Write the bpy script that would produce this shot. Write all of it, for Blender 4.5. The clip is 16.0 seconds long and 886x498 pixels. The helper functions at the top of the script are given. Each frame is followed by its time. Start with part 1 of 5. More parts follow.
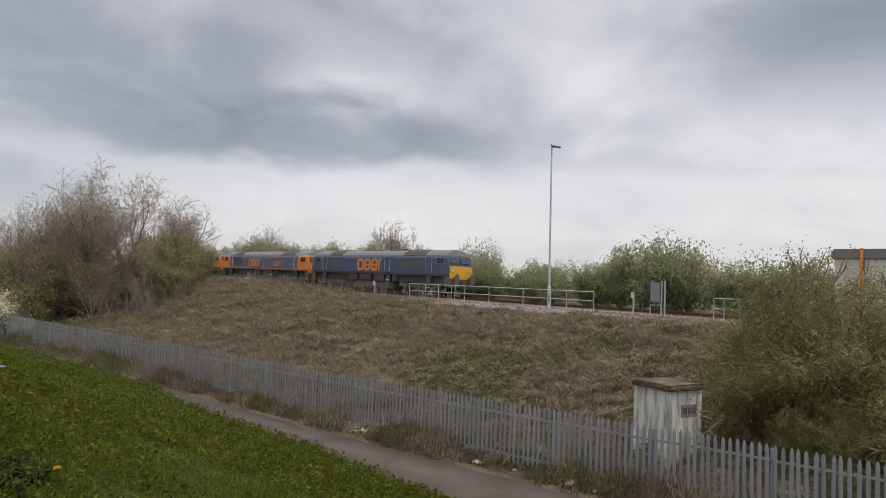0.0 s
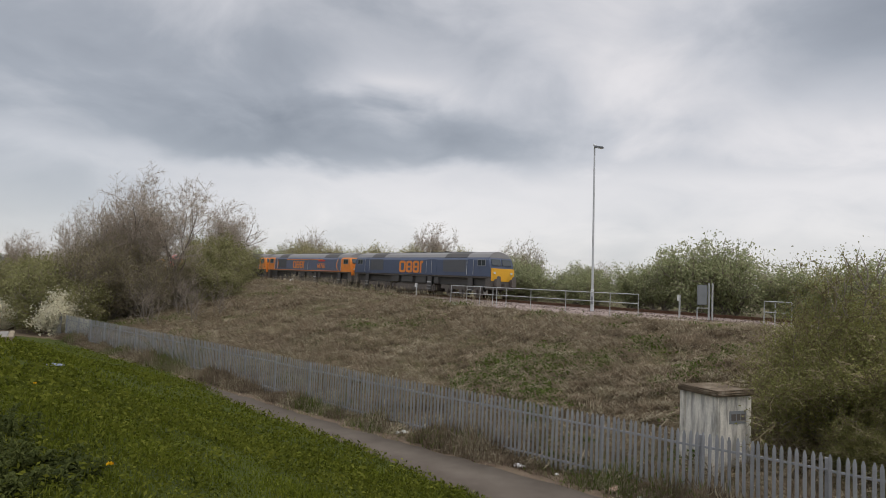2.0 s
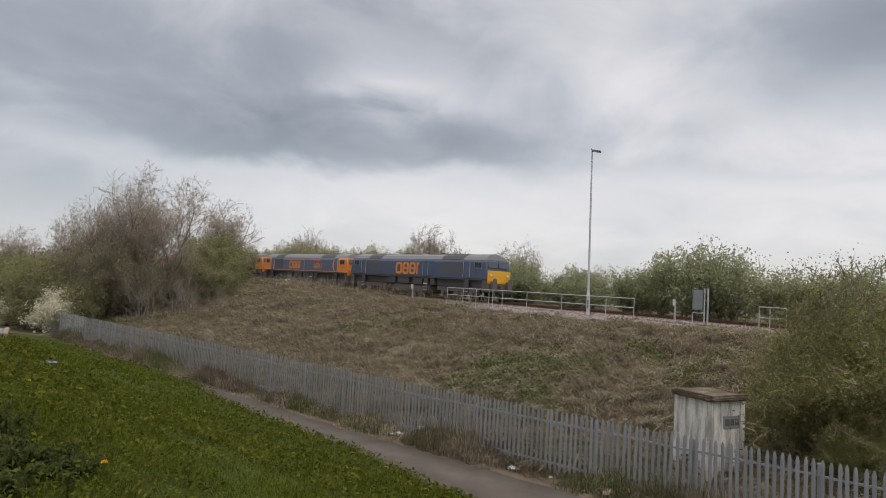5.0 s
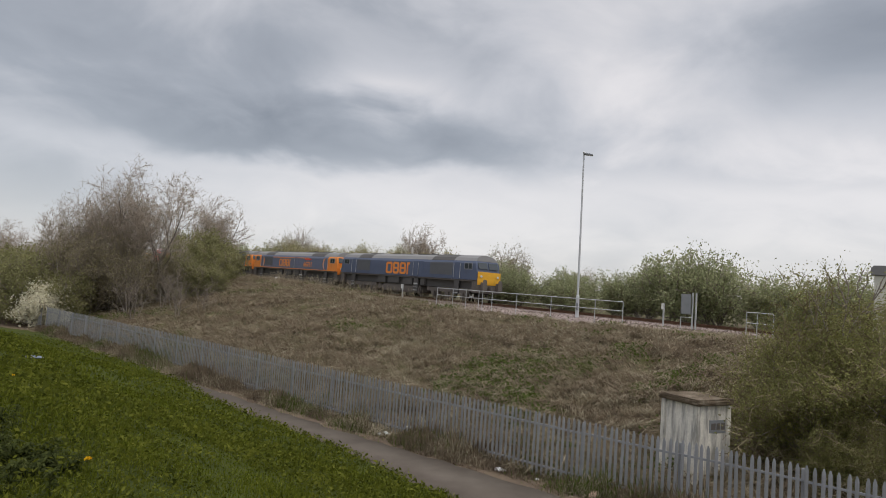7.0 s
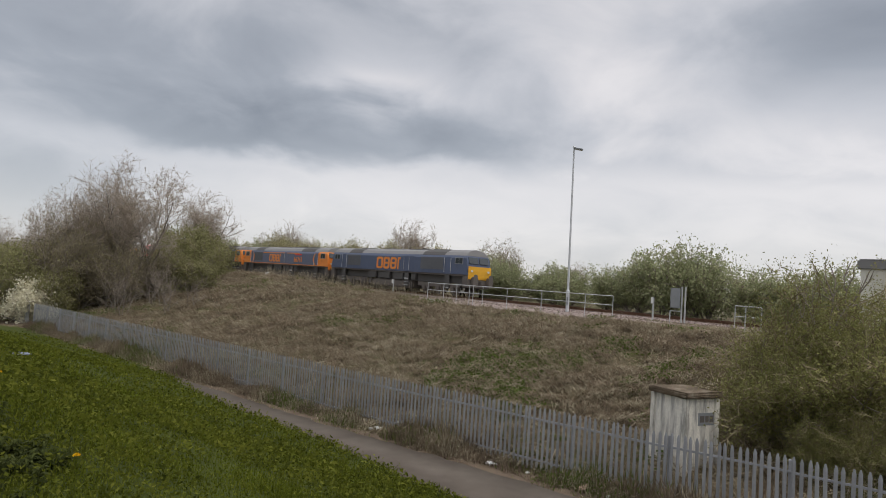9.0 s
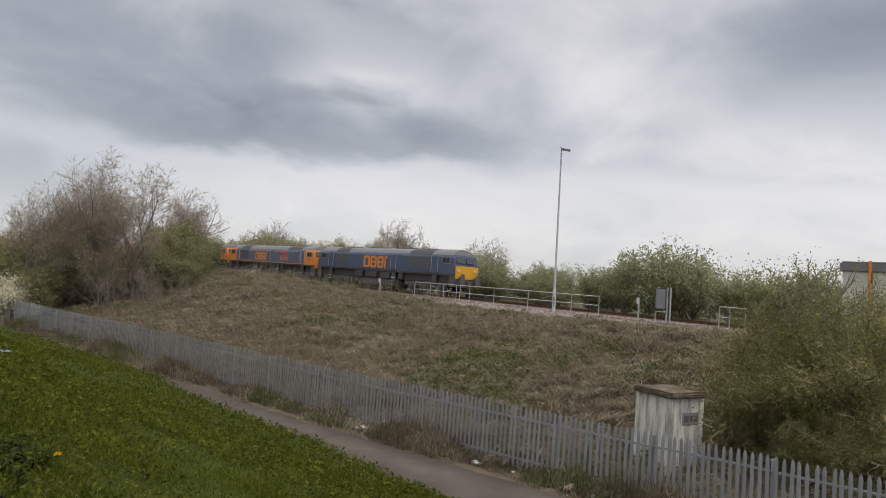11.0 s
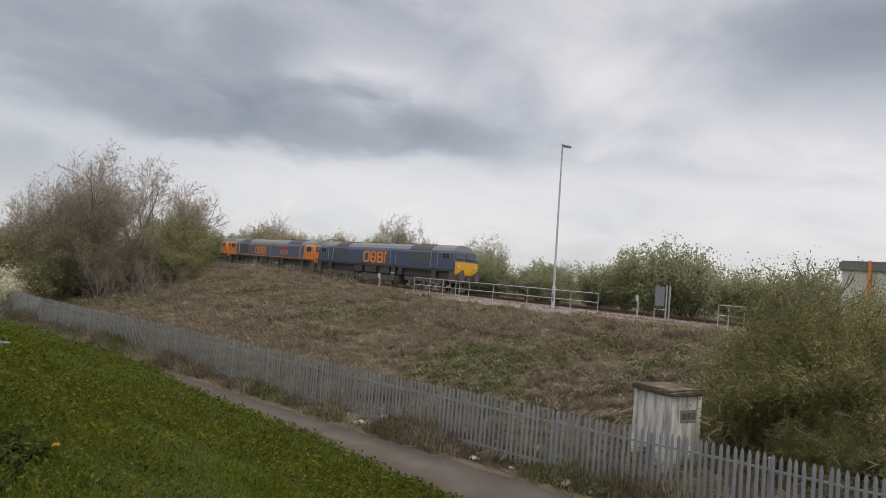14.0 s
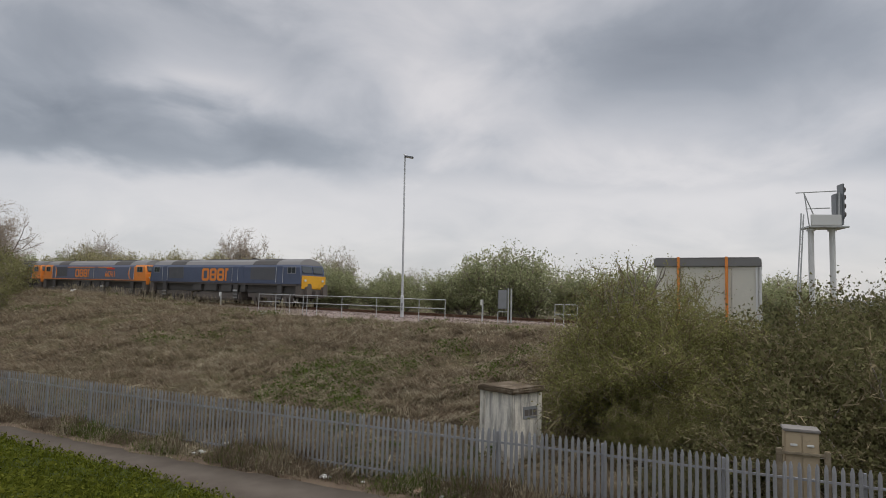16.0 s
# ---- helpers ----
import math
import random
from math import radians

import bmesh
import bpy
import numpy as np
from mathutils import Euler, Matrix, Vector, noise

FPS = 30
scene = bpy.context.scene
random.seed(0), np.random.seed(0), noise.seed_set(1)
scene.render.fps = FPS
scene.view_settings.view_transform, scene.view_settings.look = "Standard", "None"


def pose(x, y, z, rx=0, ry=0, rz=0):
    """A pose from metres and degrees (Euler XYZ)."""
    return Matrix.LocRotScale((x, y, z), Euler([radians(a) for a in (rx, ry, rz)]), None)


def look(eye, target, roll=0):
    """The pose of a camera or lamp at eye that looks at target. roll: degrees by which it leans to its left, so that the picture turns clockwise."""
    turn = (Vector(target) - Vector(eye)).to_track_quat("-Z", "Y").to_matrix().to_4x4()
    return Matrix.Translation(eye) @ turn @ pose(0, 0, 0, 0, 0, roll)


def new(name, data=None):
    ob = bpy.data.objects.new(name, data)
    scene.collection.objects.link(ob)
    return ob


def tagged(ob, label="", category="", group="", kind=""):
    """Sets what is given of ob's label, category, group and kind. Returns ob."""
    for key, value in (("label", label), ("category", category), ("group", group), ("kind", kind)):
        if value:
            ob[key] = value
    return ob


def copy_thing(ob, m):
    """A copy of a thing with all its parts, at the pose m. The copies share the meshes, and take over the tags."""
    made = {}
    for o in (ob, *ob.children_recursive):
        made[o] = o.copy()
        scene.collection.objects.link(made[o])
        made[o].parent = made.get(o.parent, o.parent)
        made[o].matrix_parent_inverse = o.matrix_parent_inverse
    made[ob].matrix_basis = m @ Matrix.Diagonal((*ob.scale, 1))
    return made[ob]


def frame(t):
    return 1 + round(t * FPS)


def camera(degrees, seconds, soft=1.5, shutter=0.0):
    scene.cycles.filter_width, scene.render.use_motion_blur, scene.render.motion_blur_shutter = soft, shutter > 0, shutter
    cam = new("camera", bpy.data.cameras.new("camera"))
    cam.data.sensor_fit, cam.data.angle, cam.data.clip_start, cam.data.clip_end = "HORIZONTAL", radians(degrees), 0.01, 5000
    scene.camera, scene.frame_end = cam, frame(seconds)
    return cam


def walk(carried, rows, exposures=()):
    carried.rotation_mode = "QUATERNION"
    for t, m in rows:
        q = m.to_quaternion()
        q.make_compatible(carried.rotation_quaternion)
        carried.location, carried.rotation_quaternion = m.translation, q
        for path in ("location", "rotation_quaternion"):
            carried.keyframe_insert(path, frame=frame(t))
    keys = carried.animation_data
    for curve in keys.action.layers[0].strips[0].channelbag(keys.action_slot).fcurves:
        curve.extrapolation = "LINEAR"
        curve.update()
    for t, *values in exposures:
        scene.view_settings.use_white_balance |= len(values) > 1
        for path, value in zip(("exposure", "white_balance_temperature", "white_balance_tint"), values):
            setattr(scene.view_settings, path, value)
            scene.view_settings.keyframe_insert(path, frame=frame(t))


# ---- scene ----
# ---- camera ----
cam = camera(69.3, 16.0, soft=0.9)
PATH = [
    (0, (-0.011, 0.022, 4.995), (-0.006, 2.019, 5.112), 2.2),
    (0.5, (-0.022, 0.023, 4.997), (-0.15, 2.015, 5.114), 2.0),
    (1, (-0.008, 0.025, 4.996), (-0.149, 2.017, 5.099), 2.7),
    (1.5, (-0.007, 0.028, 4.994), (-0.158, 2.02, 5.09), 2.0),
    (2, (0.007, 0.025, 5.003), (-0.118, 2.018, 5.121), 2.3),
    (2.5, (0.0, 0.017, 5.001), (-0.104, 2.01, 5.121), 2.1),
    (3, (0.007, 0.015, 5.0), (-0.074, 2.01, 5.117), 2.8),
    (3.5, (0.003, 0.009, 4.997), (-0.086, 2.003, 5.121), 2.5),
    (4, (0.004, 0.0, 5.0), (-0.099, 1.993, 5.126), 2.5),
    (6.5, (0.007, 0.001, 5.011), (-0.093, 1.995, 5.132), 3.8),
    (7, (0.01, 0.005, 5.01), (-0.076, 1.999, 5.137), 3.9),
    (7.5, (-0.005, 0.0, 5.005), (-0.09, 1.995, 5.126), 3.8),
    (8, (-0.005, 0.007, 5.007), (-0.079, 2.002, 5.125), 3.9),
    (8.5, (-0.002, -0.001, 5.0), (-0.078, 1.994, 5.117), 3.9),
    (9, (0.015, 0.005, 5.005), (-0.041, 2.001, 5.118), 3.7),
    (11.5, (0.003, 0.02, 5.0), (-0.011, 2.017, 5.114), 4.1),
    (12, (0.016, 0.01, 5.001), (-0.002, 2.007, 5.112), 4.1),
    (12.5, (0.006, 0.003, 5.0), (0.001, 2.0, 5.101), 4.7),
    (13, (-0.002, 0.004, 5.003), (-0.011, 2.002, 5.107), 4.6),
    (13.5, (0.001, 0.013, 4.998), (-0.012, 2.011, 5.102), 4.5),
    (14, (0.007, 0.023, 4.992), (-0.007, 2.02, 5.093), 4.6),
    (14.5, (0.013, 0.017, 4.998), (0.005, 2.015, 5.095), 4.7),
    (15, (0.039, 0.016, 4.991), (0.057, 2.013, 5.091), 4.2),
    (15.5, (0.125, 0.058, 4.998), (0.296, 2.041, 5.192), 2.9),
    (16, (0.201, 0.148, 4.99), (0.647, 2.091, 5.15), 1.4),
]
walk(cam, [(t, look(eye, target, roll)) for t, eye, target, roll in PATH], ((0.0, 0.02), (14.8, 0.02), (15.5, 0.04), (16.0, -0.15)))

# ---- world and light ----
W = bpy.data.worlds.new("overcast_sky")
scene.world = W
W.use_nodes = True


class Nodes:
    """Short hand for building a node tree."""

    def __init__(self, tree):
        self.tree = tree
        tree.nodes.clear()

    def add(self, kind, **values):
        n = self.tree.nodes.new(kind)
        for key, value in values.items():
            setattr(n, key, value)
        return n

    def link(self, a, b):
        self.tree.links.new(a, b)

    def put(self, socket, value):
        if isinstance(value, bpy.types.NodeSocket):
            self.link(value, socket)
        else:
            socket.default_value = value

    def math(self, op, a, b=0.0, c=0.0):
        n = self.add("ShaderNodeMath", operation=op)
        for s, v in zip(n.inputs, (a, b, c)):
            self.put(s, v)
        return n.outputs[0]

    def mix(self, fac, a, b, blend="MIX"):
        n = self.add("ShaderNodeMix", data_type="RGBA", blend_type=blend)
        self.put(n.inputs[0], fac)
        for s, v in ((n.inputs[6], a), (n.inputs[7], b)):
            self.put(s, v if isinstance(v, bpy.types.NodeSocket) else (*v, 1))
        return n.outputs[2]

    def noise(self, vector, scale, detail=4.0, rough=0.55, distort=0.0):
        n = self.add("ShaderNodeTexNoise")
        if vector is not None:
            self.link(vector, n.inputs["Vector"])
        n.inputs["Scale"].default_value = scale
        n.inputs["Detail"].default_value = detail
        n.inputs["Roughness"].default_value = rough
        n.inputs["Distortion"].default_value = distort
        return n.outputs[0]

    def ramp(self, fac, stops):
        n = self.add("ShaderNodeValToRGB")
        self.link(fac, n.inputs[0])
        e = n.color_ramp.elements
        while len(e) < len(stops):
            e.new(0.5)
        for el, (p, c) in zip(e, stops):
            el.position = p
            el.color = (*c, 1) if len(c) == 3 else c
        return n.outputs[0]


def build_sky():
    n = Nodes(W.node_tree)
    out = n.add("ShaderNodeOutputWorld")
    bg = n.add("ShaderNodeBackground")
    sky = n.add("ShaderNodeTexSky", sky_type="NISHITA", sun_disc=False)
    sky.sun_elevation, sky.sun_rotation = radians(65), radians(126)
    co = n.add("ShaderNodeTexCoord").outputs["Generated"]
    sep = n.add("ShaderNodeSeparateXYZ")
    n.link(co, sep.inputs[0])
    x, y, z = sep.outputs
    # Cloud deck seen from below: the direction laid on a flat layer overhead.
    up = n.math("ADD", n.math("MAXIMUM", z, 0.0), 0.34)
    flat = n.add("ShaderNodeCombineXYZ")
    n.link(n.math("DIVIDE", x, up), flat.inputs[0])
    n.link(n.math("DIVIDE", y, up), flat.inputs[1])
    flat = flat.outputs[0]
    big = n.noise(flat, 1.35, 5.0, 0.5, 0.3)
    fine = n.noise(flat, 3.0, 7.0, 0.52, 0.4)
    az = n.math("ARCTAN2", x, y)
    el = n.math("ARCSINE", z)
    wob = n.math("SUBTRACT", fine, 0.5)
    wob2 = n.math("SUBTRACT", big, 0.5)
    azw = n.math("ADD", az, n.math("MULTIPLY", wob2, 0.28))
    elw = n.math("ADD", el, n.math("ADD", n.math("MULTIPLY", wob, 0.10), n.math("MULTIPLY", wob2, 0.10)))

    def masses(tone, table):
        for a, e, wa, we, lift in table:
            da = n.math("DIVIDE", n.math("SUBTRACT", azw, a), wa)
            de = n.math("DIVIDE", n.math("SUBTRACT", elw, e), we)
            r = n.math("ADD", n.math("MULTIPLY", da, da), n.math("MULTIPLY", de, de))
            tone = n.math("ADD", tone, n.math("MULTIPLY", n.math("EXPONENT", n.math("MULTIPLY", r, -1.0)), lift))
        return tone

    deck = masses(n.math("ADD", 0.645, n.math("ADD", n.math("MULTIPLY", wob, 0.52), n.math("MULTIPLY", wob2, 0.20))), DECK)
    low = masses(n.math("ADD", 0.755, n.math("MULTIPLY", wob, 0.22)), LOW)
    step = n.add("ShaderNodeMapRange", interpolation_type="SMOOTHSTEP")
    n.link(elw, step.inputs[0])
    for s, v in zip(step.inputs[1:5], (0.160, 0.198, 0.0, 1.0)):
        s.default_value = v
    mixed = n.add("ShaderNodeMix", data_type="FLOAT")
    n.link(step.outputs[0], mixed.inputs[0])
    n.link(low, mixed.inputs[2])
    n.link(deck, mixed.inputs[3])
    tint = n.ramp(mixed.outputs[0], [(0.26, (0.187, 0.198, 0.22)), (0.50, (0.338, 0.352, 0.380)), (0.65, (0.520, 0.520, 0.542)), (0.80, (0.712, 0.685, 0.684)), (0.95, (0.815, 0.778, 0.768))])
    blue = n.mix(0.02, tint, sky.outputs[0])
    # An overcast sky is about three times as bright overhead as at the horizon.
    zen = n.add("ShaderNodeMapRange", interpolation_type="SMOOTHSTEP")
    n.link(el, zen.inputs[0])
    for s, v in zip(zen.inputs[1:5], (0.48, 1.2, 1.0, ZENITH)):
        s.default_value = v
    below = n.math("GREATER_THAN", z, -0.02)
    col = n.mix(below, (0.16, 0.15, 0.11), blue)
    n.link(col, bg.inputs[0])
    n.link(zen.outputs[0], bg.inputs[1])
    n.link(bg.outputs[0], out.inputs[0])


# Cloud masses: azimuth, elevation, widths, lift.
ZENITH = 3.1
DECK = [
    (-0.13, 0.214, 0.30, 0.050, -0.14),
    (-0.40, 0.200, 0.17, 0.045, -0.13),
    (-0.50, 0.285, 0.36, 0.080, -0.15),
    (-0.46, 0.370, 0.20, 0.060, -0.05),
    (-0.12, 0.395, 0.22, 0.045, -0.11),
    (-0.14, 0.306, 0.11, 0.028, 0.17),
    (0.05, 0.285, 0.08, 0.050, -0.07),
    (0.20, 0.335, 0.13, 0.150, 0.19),
    (0.58, 0.370, 0.30, 0.095, -0.20),
    (0.50, 0.230, 0.24, 0.060, 0.12),
]
LOW = [
    (0.60, 0.165, 0.22, 0.05, 0.08),
    (-0.08, 0.12, 0.35, 0.05, 0.05),
    (-0.70, 0.12, 0.34, 0.09, -0.17),
    (0.0, 0.0, 3.0, 0.05, -0.04),
]
build_sky()

sun = new("sun", bpy.data.lights.new("sun", "SUN"))
sun.data.energy, sun.data.angle, sun.data.color = 0.9, radians(35), (1.0, 0.93, 0.82)
sun.matrix_world = look((22, -16, 60), (0, 0, 0))

# ---- materials ----
def material(name, stops, scale=3.0, rough=0.85, metal=0.0, bump=0.3, fine=40.0, spread=0.0, space="Object", sheen=0.0):
    """A surface with colour varied at two scales, relief, and a tone of its own per object."""
    m = bpy.data.materials.new(name)
    m.use_nodes = True
    n = Nodes(m.node_tree)
    out = n.add("ShaderNodeOutputMaterial")
    b = n.add("ShaderNodeBsdfPrincipled")
    co = n.add("ShaderNodeTexCoord").outputs[space]
    big, small = n.noise(co, scale, 4), n.noise(co, fine, 3)
    f = n.math("ADD", n.math("MULTIPLY", big, 0.7), n.math("MULTIPLY", small, 0.3))
    col = n.ramp(f, [(0.28 + 0.44 * i / max(1, len(stops) - 1), c) for i, c in enumerate(stops)])
    if spread:
        rnd = n.add("ShaderNodeObjectInfo").outputs["Random"]
        isl = n.add("ShaderNodeNewGeometry").outputs["Random Per Island"]
        k = n.math("ADD", 1 - spread, n.math("MULTIPLY", n.math("ADD", rnd, isl), spread))
        g = n.add("ShaderNodeCombineColor")
        for s in g.inputs:
            n.link(k, s)
        col = n.mix(1.0, col, g.outputs[0], "MULTIPLY")
    n.link(col, b.inputs["Base Color"])
    n.link(n.math("ADD", rough - 0.08, n.math("MULTIPLY", small, 0.16)), b.inputs["Roughness"])
    b.inputs["Metallic"].default_value = metal
    b.inputs["Specular IOR Level"].default_value = 0.5 if rough < 0.8 else 0.12
    if bump:
        bp = n.add("ShaderNodeBump")
        bp.inputs["Strength"].default_value = bump
        bp.inputs["Distance"].default_value = 0.02
        n.link(small, bp.inputs["Height"])
        n.link(bp.outputs[0], b.inputs["Normal"])
    n.link(b.outputs[0], out.inputs[0])
    return m


M_SOIL = material("verge soil", [(0.075, 0.056, 0.040), (0.14, 0.105, 0.075), (0.11, 0.097, 0.05)], 0.8, 0.95, fine=9)
M_GRASS = material("green grass turf", [(0.026, 0.034, 0.006), (0.045, 0.056, 0.009), (0.066, 0.076, 0.014)], 0.5, 0.95, fine=6)
M_DRY = material("dead grass slope", [(0.06, 0.045, 0.03), (0.11, 0.085, 0.055), (0.09, 0.085, 0.035), (0.14, 0.115, 0.075)], 0.35, 0.95, fine=5)
M_TARMAC = material("worn tarmac", [(0.074, 0.060, 0.048), (0.105, 0.087, 0.070), (0.137, 0.115, 0.094)], 0.9, 0.9, fine=60)
M_STEEL = material("galvanised steel", [(0.25, 0.253, 0.263), (0.35, 0.355, 0.368)], 2.0, 0.6, 0.35, 0.1, 30, 0.25)

# ---- lay of the land ----
def part(name, bm, mat, parent=None, label=""):
    """Links a bmesh as one mesh object under a thing."""
    me = bpy.data.meshes.new(name)
    bm.to_mesh(me)
    bm.free()
    if mat:
        me.materials.append(mat)
    ob = new(name, me)
    ob.parent = parent
    if label:
        ob["label"] = label
    return ob


def mesh_from(name, verts, faces, mat, smooth=False):
    """A mesh from arrays of corners (n, 3) and of faces, all with the same number of corners."""
    verts, faces = np.asarray(verts, np.float32), np.asarray(faces, np.int32)
    me = bpy.data.meshes.new(name)
    me.vertices.add(len(verts))
    me.vertices.foreach_set("co", verts.ravel())
    k = faces.shape[1]
    me.loops.add(faces.size)
    me.loops.foreach_set("vertex_index", faces.ravel())
    me.polygons.add(len(faces))
    me.polygons.foreach_set("loop_start", np.arange(0, faces.size, k, dtype=np.int32))
    me.update(calc_edges=True)
    me.validate()
    if smooth:
        me.polygons.foreach_set("use_smooth", np.ones(len(faces), bool))
    if mat:
        me.materials.append(mat)
    return me


UT, NT = np.array([-0.682, 0.731]), np.array([0.731, 0.682])   # along and across the track
P0 = np.array([4.46, 47.7])                                    # a point below the near side of the train
FENCE = np.array([(26.0, -0.2), (8.9, 13.1), (2.2, 18.35), (-3.7, 23.0), (-12.7, 30.9), (-31.5, 46.8)])
FAR = np.array([(-31.5, 46.8), (-41.5, 55.6), (-58.0, 55.0)])
RAIL_Z = 4.0
GRADE = 0.0095                                                 # the line climbs away from the signal


def smooth01(a, b, x):
    t = np.clip((x - a) / (b - a), 0, 1)
    return t * t * (3 - 2 * t)


def fence_gap(x, y):
    """Distance beyond the fence line, towards the track."""
    fy = np.interp(-x, -np.r_[FENCE[:, 0], -90.0], np.r_[FENCE[:, 1], 96.0])
    return (y - fy) * 0.77


def track_coords(x, y):
    s = (x - P0[0]) * UT[0] + (y - P0[1]) * UT[1]
    w = (x - P0[0]) * NT[0] + (y - P0[1]) * NT[1]
    return s, w


def ripple(x, y, k):
    """Smooth irregular lumps from -1 to 1, about 2 / k across."""
    u, v = (0.8 * x + 0.6 * y) * k * 0.55 + 100.3, (-0.6 * x + 0.8 * y) * k * 0.55 + 57.7
    iu, iv = np.floor(u), np.floor(v)
    fu, fv = u - iu, v - iv
    fu, fv = fu * fu * (3 - 2 * fu), fv * fv * (3 - 2 * fv)

    def h(a, b):
        q = np.sin(a * 127.1 + b * 311.7 + k * 17.3) * 43758.5453
        return 2 * (q - np.floor(q)) - 1

    top = h(iu, iv) * (1 - fu) + h(iu + 1, iv) * fu
    low = h(iu, iv + 1) * (1 - fu) + h(iu + 1, iv + 1) * fu
    return top * (1 - fv) + low * fv


def toe_line(x):
    """Where the grass bank meets the path."""
    return np.interp(-x, [-26, -0.5, 3.5, 8.0, 10.5, 13.0, 31.5, 58], [-7.8, 15.3, 19.9, 24.1, 26.7, 29.8, 45.8, 54.0])


def land(x, y):
    """Height of the ground."""
    x, y = np.asarray(x, float), np.asarray(y, float)
    d = fence_gap(x, y)
    s, w = track_coords(x, y)
    crest = np.interp(s, [-40, -12, -8, 8, 16, 30, 41, 70], [3.65, 3.58, 3.48, 3.72, 4.15, 4.85, 5.1, 5.0])
    cw = -2.9
    run = np.clip(d / np.maximum(d - (w - cw), 1.0), 0, 1)
    slope = 0.1 + (crest - 0.1) * (0.25 * run + 0.75 * np.sin(run * np.pi / 2) ** 1.15)
    behind = smooth01(cw, cw + 1.8, w)
    rail = RAIL_Z + GRADE * np.clip(s + 12, -30, 90)
    top = crest + (rail - 0.22 - crest) * behind
    z = np.where(w < cw, slope, top)
    z = z + (0.13 * ripple(x, y, 0.9) + 0.09 * ripple(x + 5, y, 2.1)) * smooth01(0.3, 2.0, d) * (w < cw - 0.4)
    # The near bank: rises from the toe of the grass to where one stands.
    toe = toe_line(x)
    g = (toe - y) * 0.74
    bank = np.interp(g, [0, 0.6, 2.5, 6.0, 10.5, 14, 40], [0.0, 0.10, 0.5, 1.65, 3.3, 3.68, 3.75])
    bank = bank * np.interp(y, [24, 45], [1.0, 0.55]) + (0.05 * ripple(x, y, 1.3) + 0.09 * ripple(x, y, 0.6)) * smooth01(0.3, 2, g)
    z = np.where(d < 0.0, np.maximum(bank, 0.0) + 0.0, z)
    z = np.where((d < 0.6) & (d > -0.9) & (g < 0), 0.06 + 0.05 * np.abs(ripple(x, y, 2.3)), z)
    return z


def build_ground():
    xs = np.unique(np.r_[np.linspace(-3000, -140, 20), np.linspace(-140, -45, 36), np.linspace(-45, 32, 150), np.linspace(32, 130, 30), np.linspace(130, 3000, 20)])
    ys = np.unique(np.r_[np.linspace(-3000, -25, 16), np.linspace(-25, 0, 30), np.linspace(0, 80, 170), np.linspace(80, 200, 50), np.linspace(200, 4000, 24)])
    X, Y = np.meshgrid(xs, ys)
    Z = land(X, Y)
    v = np.stack([X, Y, Z], -1).reshape(-1, 3)
    nx = len(xs)
    i = (np.arange(len(ys) - 1)[:, None] * nx + np.arange(nx - 1)[None]).ravel()
    f = np.stack([i, i + 1, i + nx + 1, i + nx], 1)
    me = mesh_from("ground", v, f, M_DRY, True)
    for m in (M_GRASS, M_SOIL):
        me.materials.append(m)
    c = v[f].mean(1)
    d = fence_gap(c[:, 0], c[:, 1])
    toe = toe_line(c[:, 0])
    idx = np.where(d > 0.5, 0, np.where(c[:, 1] < toe, 1, 2)).astype(np.int32)
    me.polygons.foreach_set("material_index", idx)
    tagged(new("ground", me), "grassy bank, soil verge and dead-grass railway embankment", "ground", kind="structure")


build_ground()


def build_path():
    """The tarmac footpath along the fence."""
    fx = np.linspace(24, -13, 90)
    fy = np.interp(-fx, -FENCE[:, 0], FENCE[:, 1])
    n = np.array([-0.626, -0.78])
    rng = np.random.default_rng(3)
    a = np.stack([fx, fy], 1) + n * (1.15 + 0.06 * rng.standard_normal(90)[:, None])
    b = np.stack([fx, fy], 1) + n * 3.6
    m = (a + b) / 2
    v = []
    for row, z in ((a, 0.02), (a, 0.055), (m, 0.075), (b, 0.055), (b, 0.02)):
        v.append(np.c_[row, np.full(90, z)])
    v = np.concatenate(v)
    f = [(k * 90 + i, k * 90 + i + 1, (k + 1) * 90 + i + 1, (k + 1) * 90 + i) for k in range(4) for i in range(89)]
    ob = new("footpath", mesh_from("footpath", v, f, M_TARMAC))
    tagged(ob, "narrow worn grey tarmac footpath beside a palisade fence", "path", kind="structure")


build_path()

